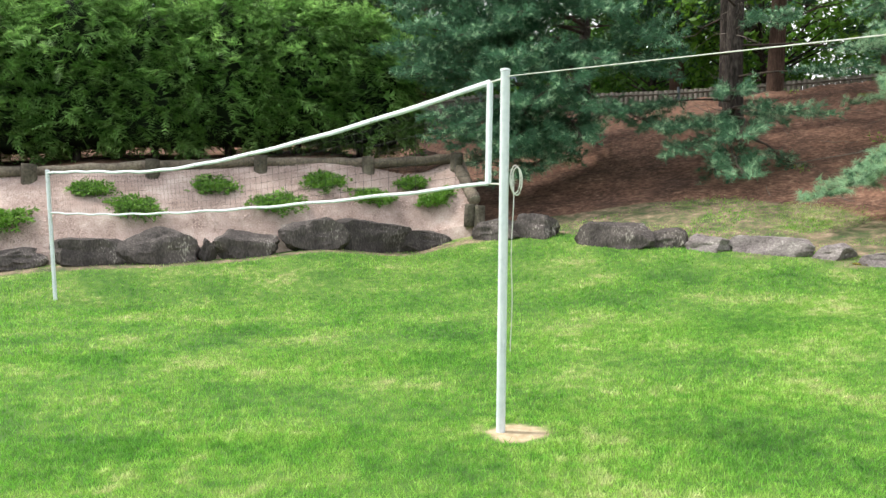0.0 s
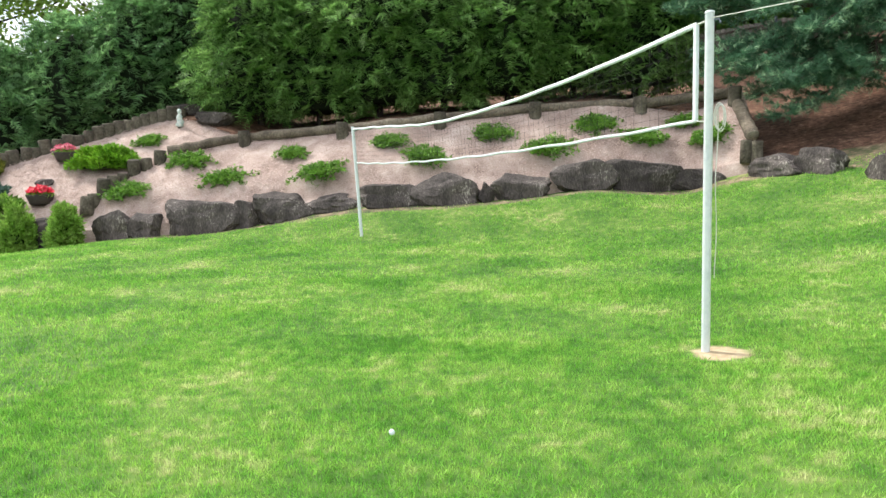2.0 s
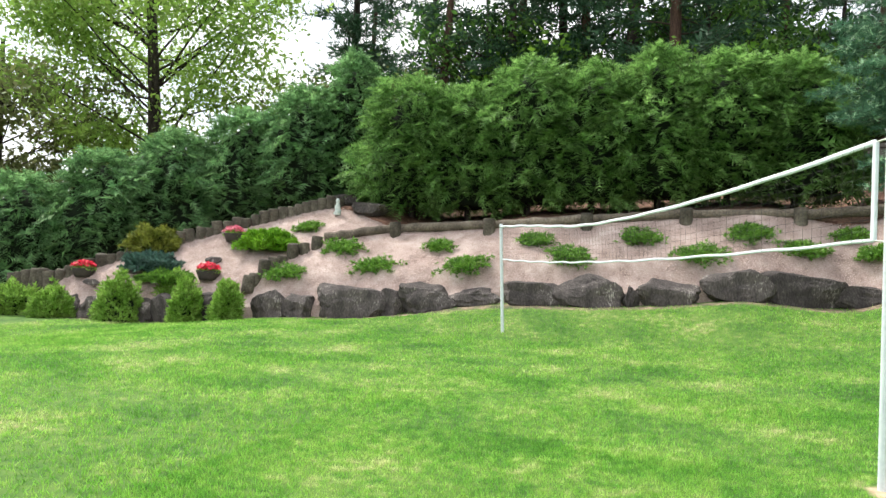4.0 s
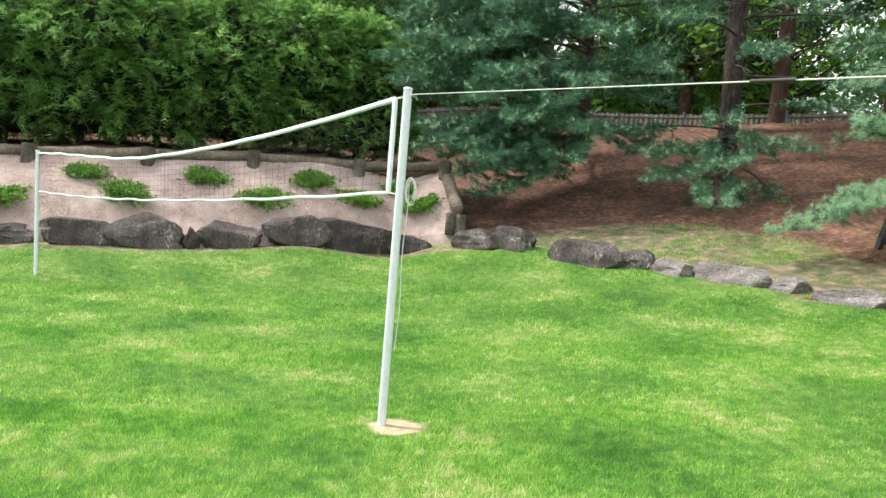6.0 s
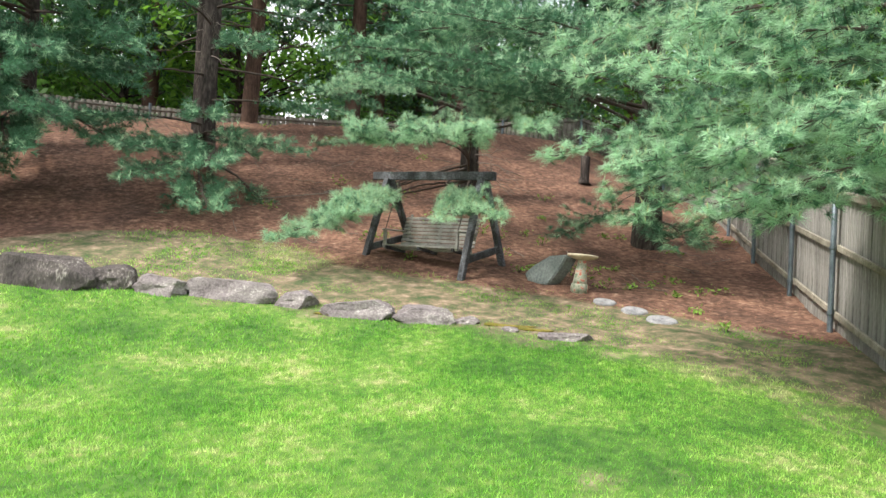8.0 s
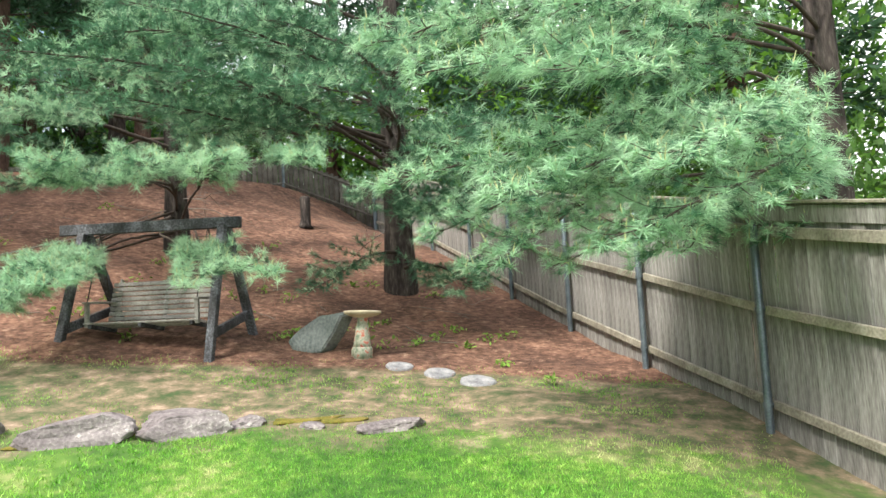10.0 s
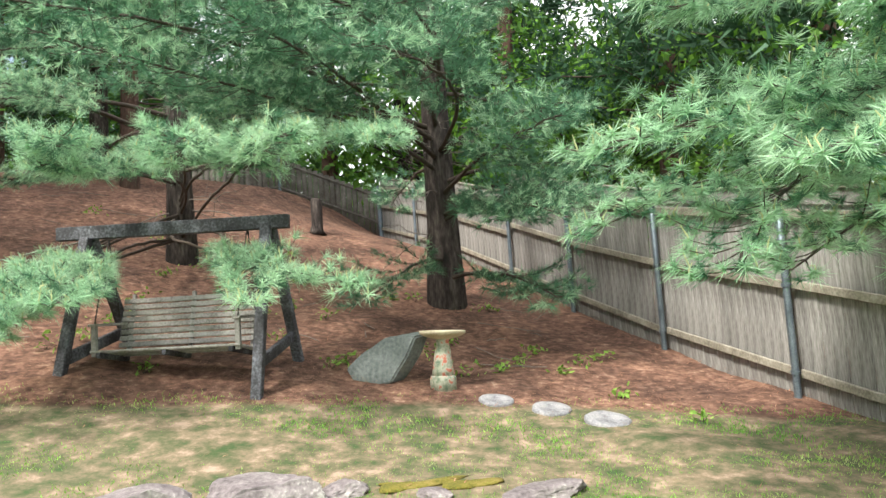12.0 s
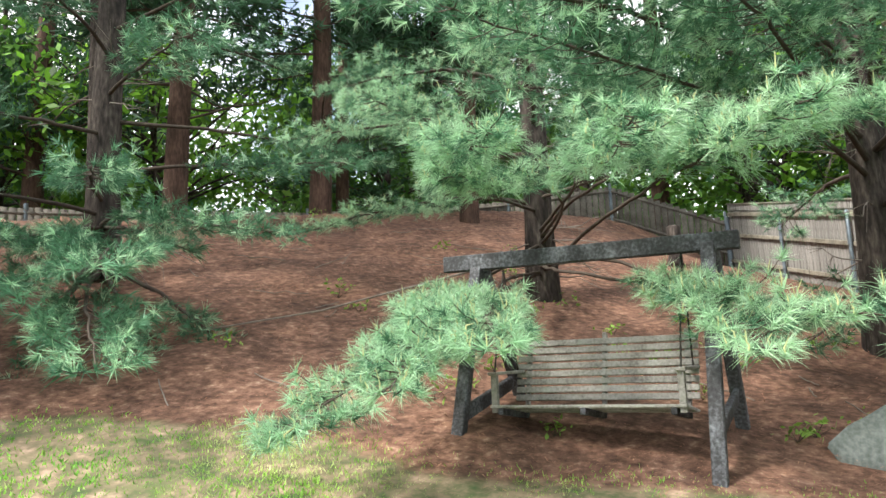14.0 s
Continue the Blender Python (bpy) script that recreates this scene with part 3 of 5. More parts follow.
for x, y, w in ((9.3, 7.5, 0.7), (9.0, 8.0, 0.4), (9.45, 7.05, 0.4), (8.45, 8.75, 0.3), (7.95, 9.3, 0.3)):
    moss_patch(x, y, w)
for i, (x, y, r) in enumerate(((11.47, 7.17, 0.17), (11.36, 6.64, 0.19), (11.14, 6.13, 0.21))):
    bm = bmesh.new()
    lathe(bm, [(r * 0.96, -0.04), (r, 0.0), (r * 0.98, 0.035), (r * 0.9, 0.05), (r * 0.55, 0.046), (r * 0.5, 0.04)], 22)
    for v in bm.verts:
        v.co += Vector((v.co.x, v.co.y, 0)) * 0.10 * noise.noise(Vector((v.co.x * 9, v.co.y * 9, i)))
    ob = part("stepping_stone", bm, STEPST)
    ob.matrix_world = pose(x, y, float(ground_z(x, y)) - 0.012, 9, -10, 0)
    tagged(ob, "round pale concrete stepping stone in thin grass", "stepping stone", "stepping stones")


# ---------- volleyball net ----------
A0, A1 = Vector((1.335, 4.815, 0.0)), Vector((1.324, 4.776, 2.29))
B0, B1 = Vector((-3.2, 12.53, 0.1)), Vector((-3.35, 12.69, 2.1))


def net_post(foot, head, label):
    root = thing("net_post", label, "net post", foot, "net posts")
    for name, pts, rad, m in (("pole", [foot, foot.lerp(head, 0.5), head], [0.029] * 3, WHITE), ("collar", [foot - Vector((0, 0, 0.03)), foot + Vector((0, 0, 0.05))], [0.039] * 2, STEEL), ("cap", [head, head + Vector((0, 0, 0.012)), head + Vector((0, 0, 0.02))], [0.032, 0.032, 0.012], WHITE)):
        v, f = tube_arrays([tuple(p) for p in pts], rad, 16)
        soup(name, v, f, m, root, smooth=True)
    hook = head - Vector((0, 0, 0.05))
    v, f = tube_arrays([tuple(hook), tuple(hook + Vector((0.05, -0.03, 0.01))), tuple(hook + Vector((0.06, -0.04, -0.02)))], [0.007] * 3, 6)
    soup("hook", v, f, STEEL, root)
    return settle(root)


net_post(A0, A1, "tall white metal net post standing in bare soil")
net_post(B0, B1, "white metal net post standing in the far lawn")


def net():
    root = thing("volleyball_net", "slack volleyball net with white tape edges", "net", (0, 0, 1))
    ta, tb = A1 + Vector((-0.065, 0.11, -0.05)), B1 + Vector((0, 0, -0.03))
    la, lb = Vector((1.265, 4.92, 1.615)), Vector((-3.27, 12.6, 1.48))
    n = 90
    s = np.linspace(0, 1, n + 1)[:, None]
    top = np.array(ta) * (1 - s) + np.array(tb) * s - np.array([0, 0, 0.23]) * (s * (1 - s) * 4) * (1 - 0.55 * ss((s - 0.5) / 0.5))
    low = np.array(la) * (1 - s) + np.array(lb) * s - np.array([0, 0, 0.09]) * (s * (1 - s) * 4)

    def ribbon(line, w, thick=0.008):
        d = np.array([0, 0, w / 2])
        o = np.array([0.86, 0.5, 0]) * thick / 2
        wob = 0.012 * np.sin(np.linspace(0, 60, len(line)))[:, None] * np.array([[0.86, 0.5, 0.5]])
        c = line + wob
        v = np.stack([c + d + o, c + d - o, c - d - o, c - d + o], 1).reshape(-1, 3)
        i = np.arange(len(line) - 1)[:, None] * 4
        f = np.concatenate([np.stack([i + k, i + (k + 1) % 4, i + 4 + (k + 1) % 4, i + 4 + k], -1).reshape(-1, 4) for k in range(4)])
        return v, f

    soup("top_tape", *ribbon(top, 0.036), TAPE, root, "white fabric tape")
    soup("bottom_tape", *ribbon(low, 0.024), TAPE, root, "narrow white tape")
    side = np.linspace(0, 1, 12)[:, None]
    edge = np.array(ta) * (1 - side) + np.array(la) * side
    out = np.array([0.5, -0.86, 0]) * 0.022
    th = np.array([0.86, 0.5, 0]) * 0.006
    v = np.stack([edge + out + th, edge - out + th, edge - out - th, edge + out - th], 1).reshape(-1, 3)
    i = np.arange(11)[:, None] * 4
    f = np.concatenate([np.stack([i + k, i + (k + 1) % 4, i + 4 + (k + 1) % 4, i + 4 + k], -1).reshape(-1, 4) for k in range(4)])
    soup("side_band", v, f, TAPE, root, "white fabric sleeve")
    items = []
    for k in range(0, n + 1):
        items.append(tube_arrays([top[k], (top[k] + low[k]) / 2, low[k]], [0.0011] * 3, 3))
    for r in np.linspace(0.11, 0.89, 8):
        items.append(tube_arrays(top * (1 - r) + low * r, [0.0011] * (n + 1), 3))
    soup("mesh", *join(items), THREAD, root, "thin dark knotted mesh")
    ties = []
    for p, q in ((ta, A1 - Vector((0, 0, 0.04))), (la, Vector((1.33, 4.80, 1.605))), (tb, B1 - Vector((0, 0, 0.03))), (lb, Vector((-3.3, 12.64, 1.48)))):
        v, f = tube_arrays([tuple(p), tuple((p + q) / 2), tuple(q)], [0.006] * 3, 6)
        soup("tie_cord", v, f, CORD, root)
    settle(root)


net()


def rope(name, pts, r, label, category, material=CORD, sides=6):
    v, f = tube_arrays(pts, [r] * len(pts), sides)
    return tagged(soup(name, v, f, material, smooth=True), label, category)


wire_dir = np.array([0.309, -0.951, -0.100])
s = np.linspace(0, 1, 40)[:, None]
wire = np.array(A1 - Vector((0, 0, 0.03))) + wire_dir * 14.5 * s
rope("guy_rope", wire, 0.0028, "taut white guy rope tied to the net post", "rope")
rope("rope_tensioner", [np.array(A1) + wire_dir * d for d in (2.72, 2.76, 2.8, 2.86, 2.9)] - np.array([0, 0, 0.03]), 0.009, "dark plastic tensioner on the guy rope", "tensioner", IRON)
t = np.linspace(0, 2 * np.pi, 26)
loop = np.stack([1.375 + 0.028 * np.sin(t) + 0.012, 4.75 - 0.012 * np.sin(t), 1.655 + 0.085 * np.cos(t) - 0.02], 1)
rope("cord_loop", loop, 0.005, "loop of white cord hanging on the net post", "cord")
rope("cord_loop", loop * np.array([1, 1, 1]) + np.array([0.008, -0.01, -0.012]), 0.005, "second loop of white cord hanging on the net post", "cord")
zz = np.linspace(1.7, 0.58, 30)
hang = np.stack([1.378 + 0.006 * np.sin(zz * 9), 4.765 + 0.006 * np.cos(zz * 7), zz], 1)
rope("hanging_cord", hang, 0.0035, "thin white cord hanging down the net post", "cord")
for x, y in ((-0.43, 3.07),):
    bm = bmesh.new()
    bmesh.ops.create_icosphere(bm, subdivisions=2, radius=0.016)
    for v in bm.verts:
        v.co *= 1 + 0.25 * noise.noise(v.co * 60)
    ob = part("dandelion_clock", bm, TAPE)
    ob.location = (x, y, float(ground_z(x, y)) + 0.045)
    tagged(ob, "white dandelion seed head in the lawn", "dandelion", "dandelions")


# ---------- edging of the gravel bed ----------
def stub(x, y, z, r, h, lean=0.0, label="short upright weathered log stub", group="stubs of the bed edging"):
    bm = bmesh.new()
    lathe(bm, [(r * 1.02, -0.15), (r, 0.0), (r * 0.98, h * 0.6), (r * 0.96, h - 0.02), (r * 0.85, h), (r * 0.3, h + 0.004)], 14)
    for v in bm.verts:
        v.co += Vector((v.co.x, v.co.y, 0.15 * v.co.z)) * 0.14 * noise.noise(v.co * 9 + Vector((x * 3, y, 0)))
    ob = part("log_stub", bm, STUB)
    ob.matrix_world = pose(x, y, z, lean, lean * 0.6, random.uniform(0, 360))
    return tagged(ob, label, "log stub", group)


def log(p, q, r, label="long weathered log lying along the gravel bed"):
    p, q = np.array(p), np.array(q)
    s = np.linspace(0, 1, 14)[:, None]
    pts = p * (1 - s) + q * s + 0.007 * rng.normal(size=(14, 3))
    v, f = tube_arrays(pts, r * (1 + 0.03 * rng.normal(size=14)), 12)
    root = thing("edging_log", label, "log", tuple(p), "edging logs")
    soup("trunk", v, f, LOG, root, smooth=True)
    for e, nx in ((pts[0], pts[1]), (pts[-1], pts[-2])):
        d = unit(e - nx)
        v, f = tube_arrays([e - d * 0.01, e + d * 0.004, e + d * 0.006], [r * 1.0, r * 0.95, r * 0.02], 12)
        soup("cut_end", v, f, RAIL, root)
    settle(root)


TOP = [(-6.92, 16.28), (-4.54, 16.09), (-2.4, 16.4), (-0.32, 16.73), (1.95, 16.95), (3.81, 16.5)]
for x, y in TOP:
    stub(x, y - 0.1, float(bed_z(x, y - 0.1)) - 0.05, 0.14, 0.36, random.uniform(-4, 4))
TOP = [(-8.55, 15.5)] + TOP
for (xa, ya), (xb, yb) in zip(TOP, TOP[1:]):
    log((xa + 0.05, ya + 0.08, float(bed_z(xa, ya)) + 0.1), (xb - 0.05, yb + 0.08, float(bed_z(xb, yb)) + 0.12), 0.11)
log((3.86, 16.3, float(bed_z(3.8, 16.3)) + 0.02), (3.92, 15.2, float(bed_z(3.8, 15.2)) + 0.1), 0.13, "dark weathered log closing the side of the bed")
stub(3.78, 15.05, float(bed_z(3.78, 15.05)) - 0.15, 0.12, 0.3)
stub(3.95, 14.95, float(bed_z(3.9, 15.05)) - 0.25, 0.11, 0.3)
for i, (x, y) in enumerate([(-8.55, 15.3), (-8.75, 15.1), (-8.95, 14.92), (-9.1, 14.7), (-9.2, 14.5), (-9.3, 14.28), (-9.36, 14.04), (-9.4, 13.84)]):
    stub(x, y, float(bed_z(x, y)) - 0.05, 0.135, 0.3 if i == 0 else 0.17 + 0.08 * (i % 3), random.uniform(-8, 8), "sawn log stub stepping down through the gravel", "stubs stepping down the bed")
xs = np.linspace(-9.0, -15.6, 37)
for x in xs:
    y = float(edge_y(x)) + 0.1
    stub(float(x), y, float(bed_z(x, y)) - 0.08, 0.145, 0.36 + random.uniform(-0.07, 0.06), random.uniform(-9, 9), "dark upright log stub in the curved edging", "stubs of the curved edging")


# ---------- fence ----------
FENCE = [(5.85, 1.0), (8.02, 2.1), (10.18, 3.19), (12.3, 4.27), (14.48, 5.38), (16.5, 6.62), (18.6, 7.85), (20.9, 9.35), (23.4, 10.95), (25.9, 12.7)]
TALL = 6  # bays of the taller, nearer run; the bays beyond step down
HIGH, LOW = 2.1, 1.75


def plank_mesh(w, h):
    bm = bmesh.new()
    bmesh.ops.create_cube(bm, size=1)
    for v in bm.verts:
        v.co = Vector((v.co.x * w, v.co.y * 0.018, (v.co.z + 0.5) * h))
    bmesh.ops.bevel(bm, geom=[e for e in bm.edges if abs(e.verts[0].co.z - e.verts[1].co.z) > 0.5], offset=0.004, segments=1, affect="EDGES")
    me = bpy.data.meshes.new("plank")
    bm.to_mesh(me)
    bm.free()
    me.materials.append(PLANK)
    return me


def fence():
    root = thing("board_fence", "tall weathered grey board fence on steel posts", "fence", (9, 3, 0.5))
    planks = {HIGH: plank_mesh(0.143, HIGH + 0.1), LOW: plank_mesh(0.143, LOW + 0.1)}
    for k, ((xa, ya), (xb, yb)) in enumerate(zip(FENCE, FENCE[1:])):
        high = HIGH if k < TALL else LOW
        n = round(math.hypot(xb - xa, yb - ya) / 0.146)
        ang = math.atan2(yb - ya, xb - xa)
        off = Vector((math.sin(ang), -math.cos(ang), 0)) * 0.06
        za, zb = float(ground_z(xa, ya)), float(ground_z(xb, yb))
        run = Vector((xb - xa, yb - ya, zb - za))
        for i in range(n):
            u = (i + 0.5) / n
            x, y = xa + (xb - xa) * u, ya + (yb - ya) * u
            ob = new("plank", planks[high])
            ob.parent = root
            o = off * (1 + 0.14 * (i % 2))
            ob.matrix_world = pose(x + o.x, y + o.y, za + (zb - za) * u - 0.11 + random.uniform(-0.012, 0.012), random.uniform(-0.3, 0.3), random.uniform(-0.35, 0.35), math.degrees(ang))
        for h, deep in ((0.25, 0.085), (high * 0.53, 0.085), (high - 0.27, 0.1)):
            bm = bmesh.new()
            dip = Vector((0, 0, random.uniform(-0.012, 0.012)))
            bar(bm, Vector((xa, ya, za + h)) + off * 0.2 + run * 0.01 + dip, Vector((xb, yb, zb + h)) + off * 0.2 - run * 0.01 - dip, 0.04, deep)
            part("rail", bm, RAIL, root, smooth=False)
        bm = bmesh.new()
        bar(bm, Vector((xa, ya, za + high - 0.1)) + off * 0.62 + run * 0.004, Vector((xb, yb, zb + high - 0.1)) + off * 0.62 - run * 0.004, 0.02, 0.15)
        part("fascia_board", bm, PLANK, root, "pale weathered top board", smooth=False)
        bm = bmesh.new()
        bar(bm, Vector((xa, ya, za + high)) + off * 0.8, Vector((xb, yb, zb + high)) + off * 0.8, 0.1, 0.03)
        part("cap_board", bm, RAIL, root, smooth=False)
    for k, (x, y) in enumerate(FENCE):
        high = HIGH if k <= TALL else LOW
        z = float(ground_z(x, y))
        after, before = FENCE[min(k + 1, len(FENCE) - 1)], FENCE[max(k - 1, 0)]
        ang = math.atan2(after[1] - before[1], after[0] - before[0])
        px, py = x - math.sin(ang) * 0.045, y + math.cos(ang) * 0.045
        v, f = tube_arrays([(px, py, z - 0.2), (px, py, z + 1), (px, py, z + high - 0.22), (px, py, z + high - 0.19)], [0.038, 0.038, 0.038, 0.01], 14)
        post = soup("post", v, f, STEEL, root, "galvanised steel post", smooth=True)
        for h in (0.25, high * 0.53):
            v, f = tube_arrays([(px, py, z + h - 0.022), (px, py, z + h + 0.022)], [0.047, 0.047], 14)
            soup("clamp", v, f, STEEL, post)
            across = Vector((math.cos(ang), math.sin(ang), 0))
            v, f = tube_arrays([tuple(Vector((px, py, z + h)) - across * 0.075), tuple(Vector((px, py, z + h)) + across * 0.075)], [0.009, 0.009], 6)
            soup("bolt", v, f, STEEL, post)
    settle(root)


fence()


def far_fence(pts, label):
    root = thing("board_fence", label, "fence", (*pts[0], float(ground_z(*pts[0]))))
    boards, rails = [], []
    for (xa, ya), (xb, yb) in zip(pts, pts[1:]):
        L = math.hypot(xb - xa, yb - ya)
        n = int(L / 0.16)
        za, zb = float(ground_z(xa, ya)), float(ground_z(xb, yb))
        for h in (0.4, 1.18):
            rails.append(tube_arrays([(xa, ya, za + h), (xb, yb, zb + h)], [0.05, 0.05], 4))
        for i in range(n):
            u, w = (i + 0.5) / n, 0.075
            x, y, z = xa + (xb - xa) * u, ya + (yb - ya) * u, za + (zb - za) * u
            dx, dy = (xb - xa) / L * w, (yb - ya) / L * w
            nx, ny = dy / w * 0.012, -dx / w * 0.012
            h = 1.3 + random.uniform(-0.02, 0.02)
            v = np.array([(x - dx, y - dy, z), (x + dx, y + dy, z), (x + dx, y + dy, z + h), (x - dx, y - dy, z + h)])
            o = np.array([nx, ny, 0])
            boards.append((np.concatenate([v + o, v - o]), np.array([[0, 1, 2, 3], [7, 6, 5, 4], [0, 4, 5, 1], [1, 5, 6, 2], [2, 6, 7, 3], [3, 7, 4, 0]])))
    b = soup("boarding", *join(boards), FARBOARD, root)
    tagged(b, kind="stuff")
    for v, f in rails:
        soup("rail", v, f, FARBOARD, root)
    for x, y in pts:
        z = float(ground_z(x, y))
        v, f = tube_arrays([(x, y, z - 0.1), (x, y, z + 1.4)], [0.05, 0.05], 8)
        soup("post", v, f, STEEL, root)
    settle(root)


far_fence([(25.9, 12.7), (25.2, 15.6), (24.0, 18.2), (21.8, 20.2), (19.4, 21.6), (16.6, 23.0), (13.6, 24.4), (10.6, 25.4), (7.0, 26.2), (3.5, 26.4)], "far weathered board fence along the top of the bank")


# ---------- garden swing ----------
def swing():
    fr, fl, br, bl = Vector((10.68, 9.28, 1.33)), Vector((10.46, 11.21, 1.53)), Vector((12.0, 9.42, 1.5)), Vector((11.75, 11.35, 1.72))
    along = (fl - fr).normalized()
    apex_r, apex_l = (fr + br) / 2 + Vector((-0.1, 0, 1.65)), (fl + bl) / 2 + Vector((-0.08, 0, 1.44))
    root = thing("swing_frame", "dark weathered timber A-frame standing on pine needles", "swing frame", (11.2, 10.3, 1.5))
    out = along.cross(Vector((0, 0, 1)))

    def p(name, a, b, w, h, up=None, label=""):
        bm = bmesh.new()
        bar(bm, a, b, w, h, up or along, 0.008)
        part(name, bm, DARKWOOD, root, label, smooth=False)

    for a, top, s in ((fr, apex_r, 0.05), (fl, apex_l, 0.05), (br, apex_r, -0.05), (bl, apex_l, -0.05)):
        g = Vector((a.x, a.y, float(ground_z(a.x, a.y)) - 0.03))
        p("leg", g, top + Vector((-s, 0, 0)), 0.1, 0.1)
    for a, b, top in ((fr, br, apex_r), (fl, bl, apex_l)):
        p("brace", a.lerp(top, 0.2) + along * 0.0 + Vector((-0.02, 0, 0)), b.lerp(top, 0.26), 0.12, 0.05)
        p("upper_tie", a.lerp(top, 0.86), b.lerp(top, 0.86), 0.12, 0.05)
    p("top_beam", apex_r - along * 0.22 + Vector((0, 0, 0.04)), apex_l + along * 0.35 + Vector((0, 0, 0.04)), 0.09, 0.14, Vector((0, 0, 1)), "dark top beam with a pale weathered face")
    settle(root)

    seat = thing("porch_swing", "weathered grey slatted swing seat hanging from the frame", "swing seat", (11.0, 10.2, 1.9))
    f0 = Vector((10.82, 9.5, 1.878))
    back = Vector((out.x, out.y, 0)).normalized()
    if back.x < 0:
        back = -back
    ln = 1.53

    def sp_(name, a, b, w, h, up, m=SEATWOOD):
        bm = bmesh.new()
        bar(bm, a, b, w, h, up, 0.004)
        part(name, bm, m, seat, smooth=False)

    al = Vector((along.x, along.y, 0.012)).normalized()
    for i in range(6):
        o = f0 + back * (0.04 + 0.085 * i) - Vector((0, 0, 0.012 * i))
        sp_("seat_slat", o, o + al * ln, 0.07, 0.022, Vector((0, 0, 1)))
    lean = (back * 0.3 + Vector((0, 0, 1))).normalized()
    b0 = f0 + back * 0.54
    for i in range(8):
        o = b0 + lean * (0.05 + 0.068 * i)
        sp_("back_slat", o, o + al * ln, 0.02, 0.052, lean)
    for u in (0.06, 0.5, 0.94):
        o = f0 + al * ln * u
        sp_("seat_bearer", o - Vector((0, 0, 0.035)), o + back * 0.56 - Vector((0, 0, 0.1)), 0.045, 0.05, Vector((0, 0, 1)), DARKWOOD)
        sp_("back_bearer", b0 + al * ln * u - Vector((0, 0, 0.08)) + back * 0.03, b0 + al * ln * u + lean * 0.6 + back * 0.03, 0.045, 0.035, al, SEATWOOD)
    for u in (0.02, 0.98):
        o = f0 + al * ln * u
        sp_("armrest", o + Vector((0, 0, 0.26)), o + back * 0.62 + Vector((0, 0, 0.27)), 0.08, 0.025, Vector((0, 0, 1)), SEATWOOD)
        sp_("arm_post", o + back * 0.05 + Vector((0, 0, -0.05)), o + back * 0.05 + Vector((0, 0, 0.25)), 0.05, 0.05, al, SEATWOOD)
        top = (apex_r if u < 0.5 else apex_l) + along * (0.22 if u < 0.5 else -0.22)
        for d in (0.05, 0.55):
            pa = o + back * d + Vector((0, 0, 0.25 if d < 0.1 else 0.27))
            pts = [tuple(pa.lerp(top, k / 30)) for k in range(31)]
            v, f = tube_arrays(pts, [0.006 + 0.004 * (k % 2) for k in range(31)], 5)
            soup("chain", v, f, IRON, seat)
    settle(seat)


swing()


def birdbath(x, y):
    z = float(ground_z(x, y))
    root = thing("birdbath", "cast stone birdbath with a flower painted pedestal", "birdbath", (x, y, z))
    for name, prof, m, lab in (("base", [(0.135, -0.03), (0.135, 0.1), (0.125, 0.13), (0.11, 0.135)], PEDESTAL, "round painted foot"),
                               ("pedestal", [(0.115, 0.13), (0.105, 0.2), (0.085, 0.36), (0.066, 0.46), (0.064, 0.49), (0.075, 0.51)], PEDESTAL, "tapered pedestal painted with red flowers"),
                               ("bowl", [(0.07, 0.5), (0.13, 0.512), (0.2, 0.535), (0.235, 0.555), (0.24, 0.575), (0.235, 0.585), (0.215, 0.58), (0.15, 0.558), (0.05, 0.552)], CAST, "shallow sand coloured bowl")):
        bm = bmesh.new()
        lathe(bm, prof, 32)
        part(name, bm, m, root, lab)
    root.matrix_world = pose(x, y, z, 2, 3, 0)


birdbath(11.7, 7.74)


def figurine(x, y):
    bm = bmesh.new()
    lathe(bm, [(0.09, 0), (0.11, 0.05), (0.10, 0.15), (0.075, 0.24), (0.085, 0.3), (0.055, 0.36), (0.04, 0.39), (0.058, 0.43), (0.06, 0.48), (0.03, 0.53), (0.005, 0.54)], 18)
    for v in bm.verts:
        v.co += Vector((v.co.x, v.co.y * 0.6, 0)) * 0.5 * noise.noise(v.co * 11)
    ob = part("garden_figurine", bm, FIGURE)
    ob.matrix_world = pose(x, y, float(bed_z(x, y))) @ Matrix.Scale(0.8, 4)
    tagged(ob, "small pale blue and white garden figurine on the gravel", "figurine")


figurine(-8.75, 16.65)


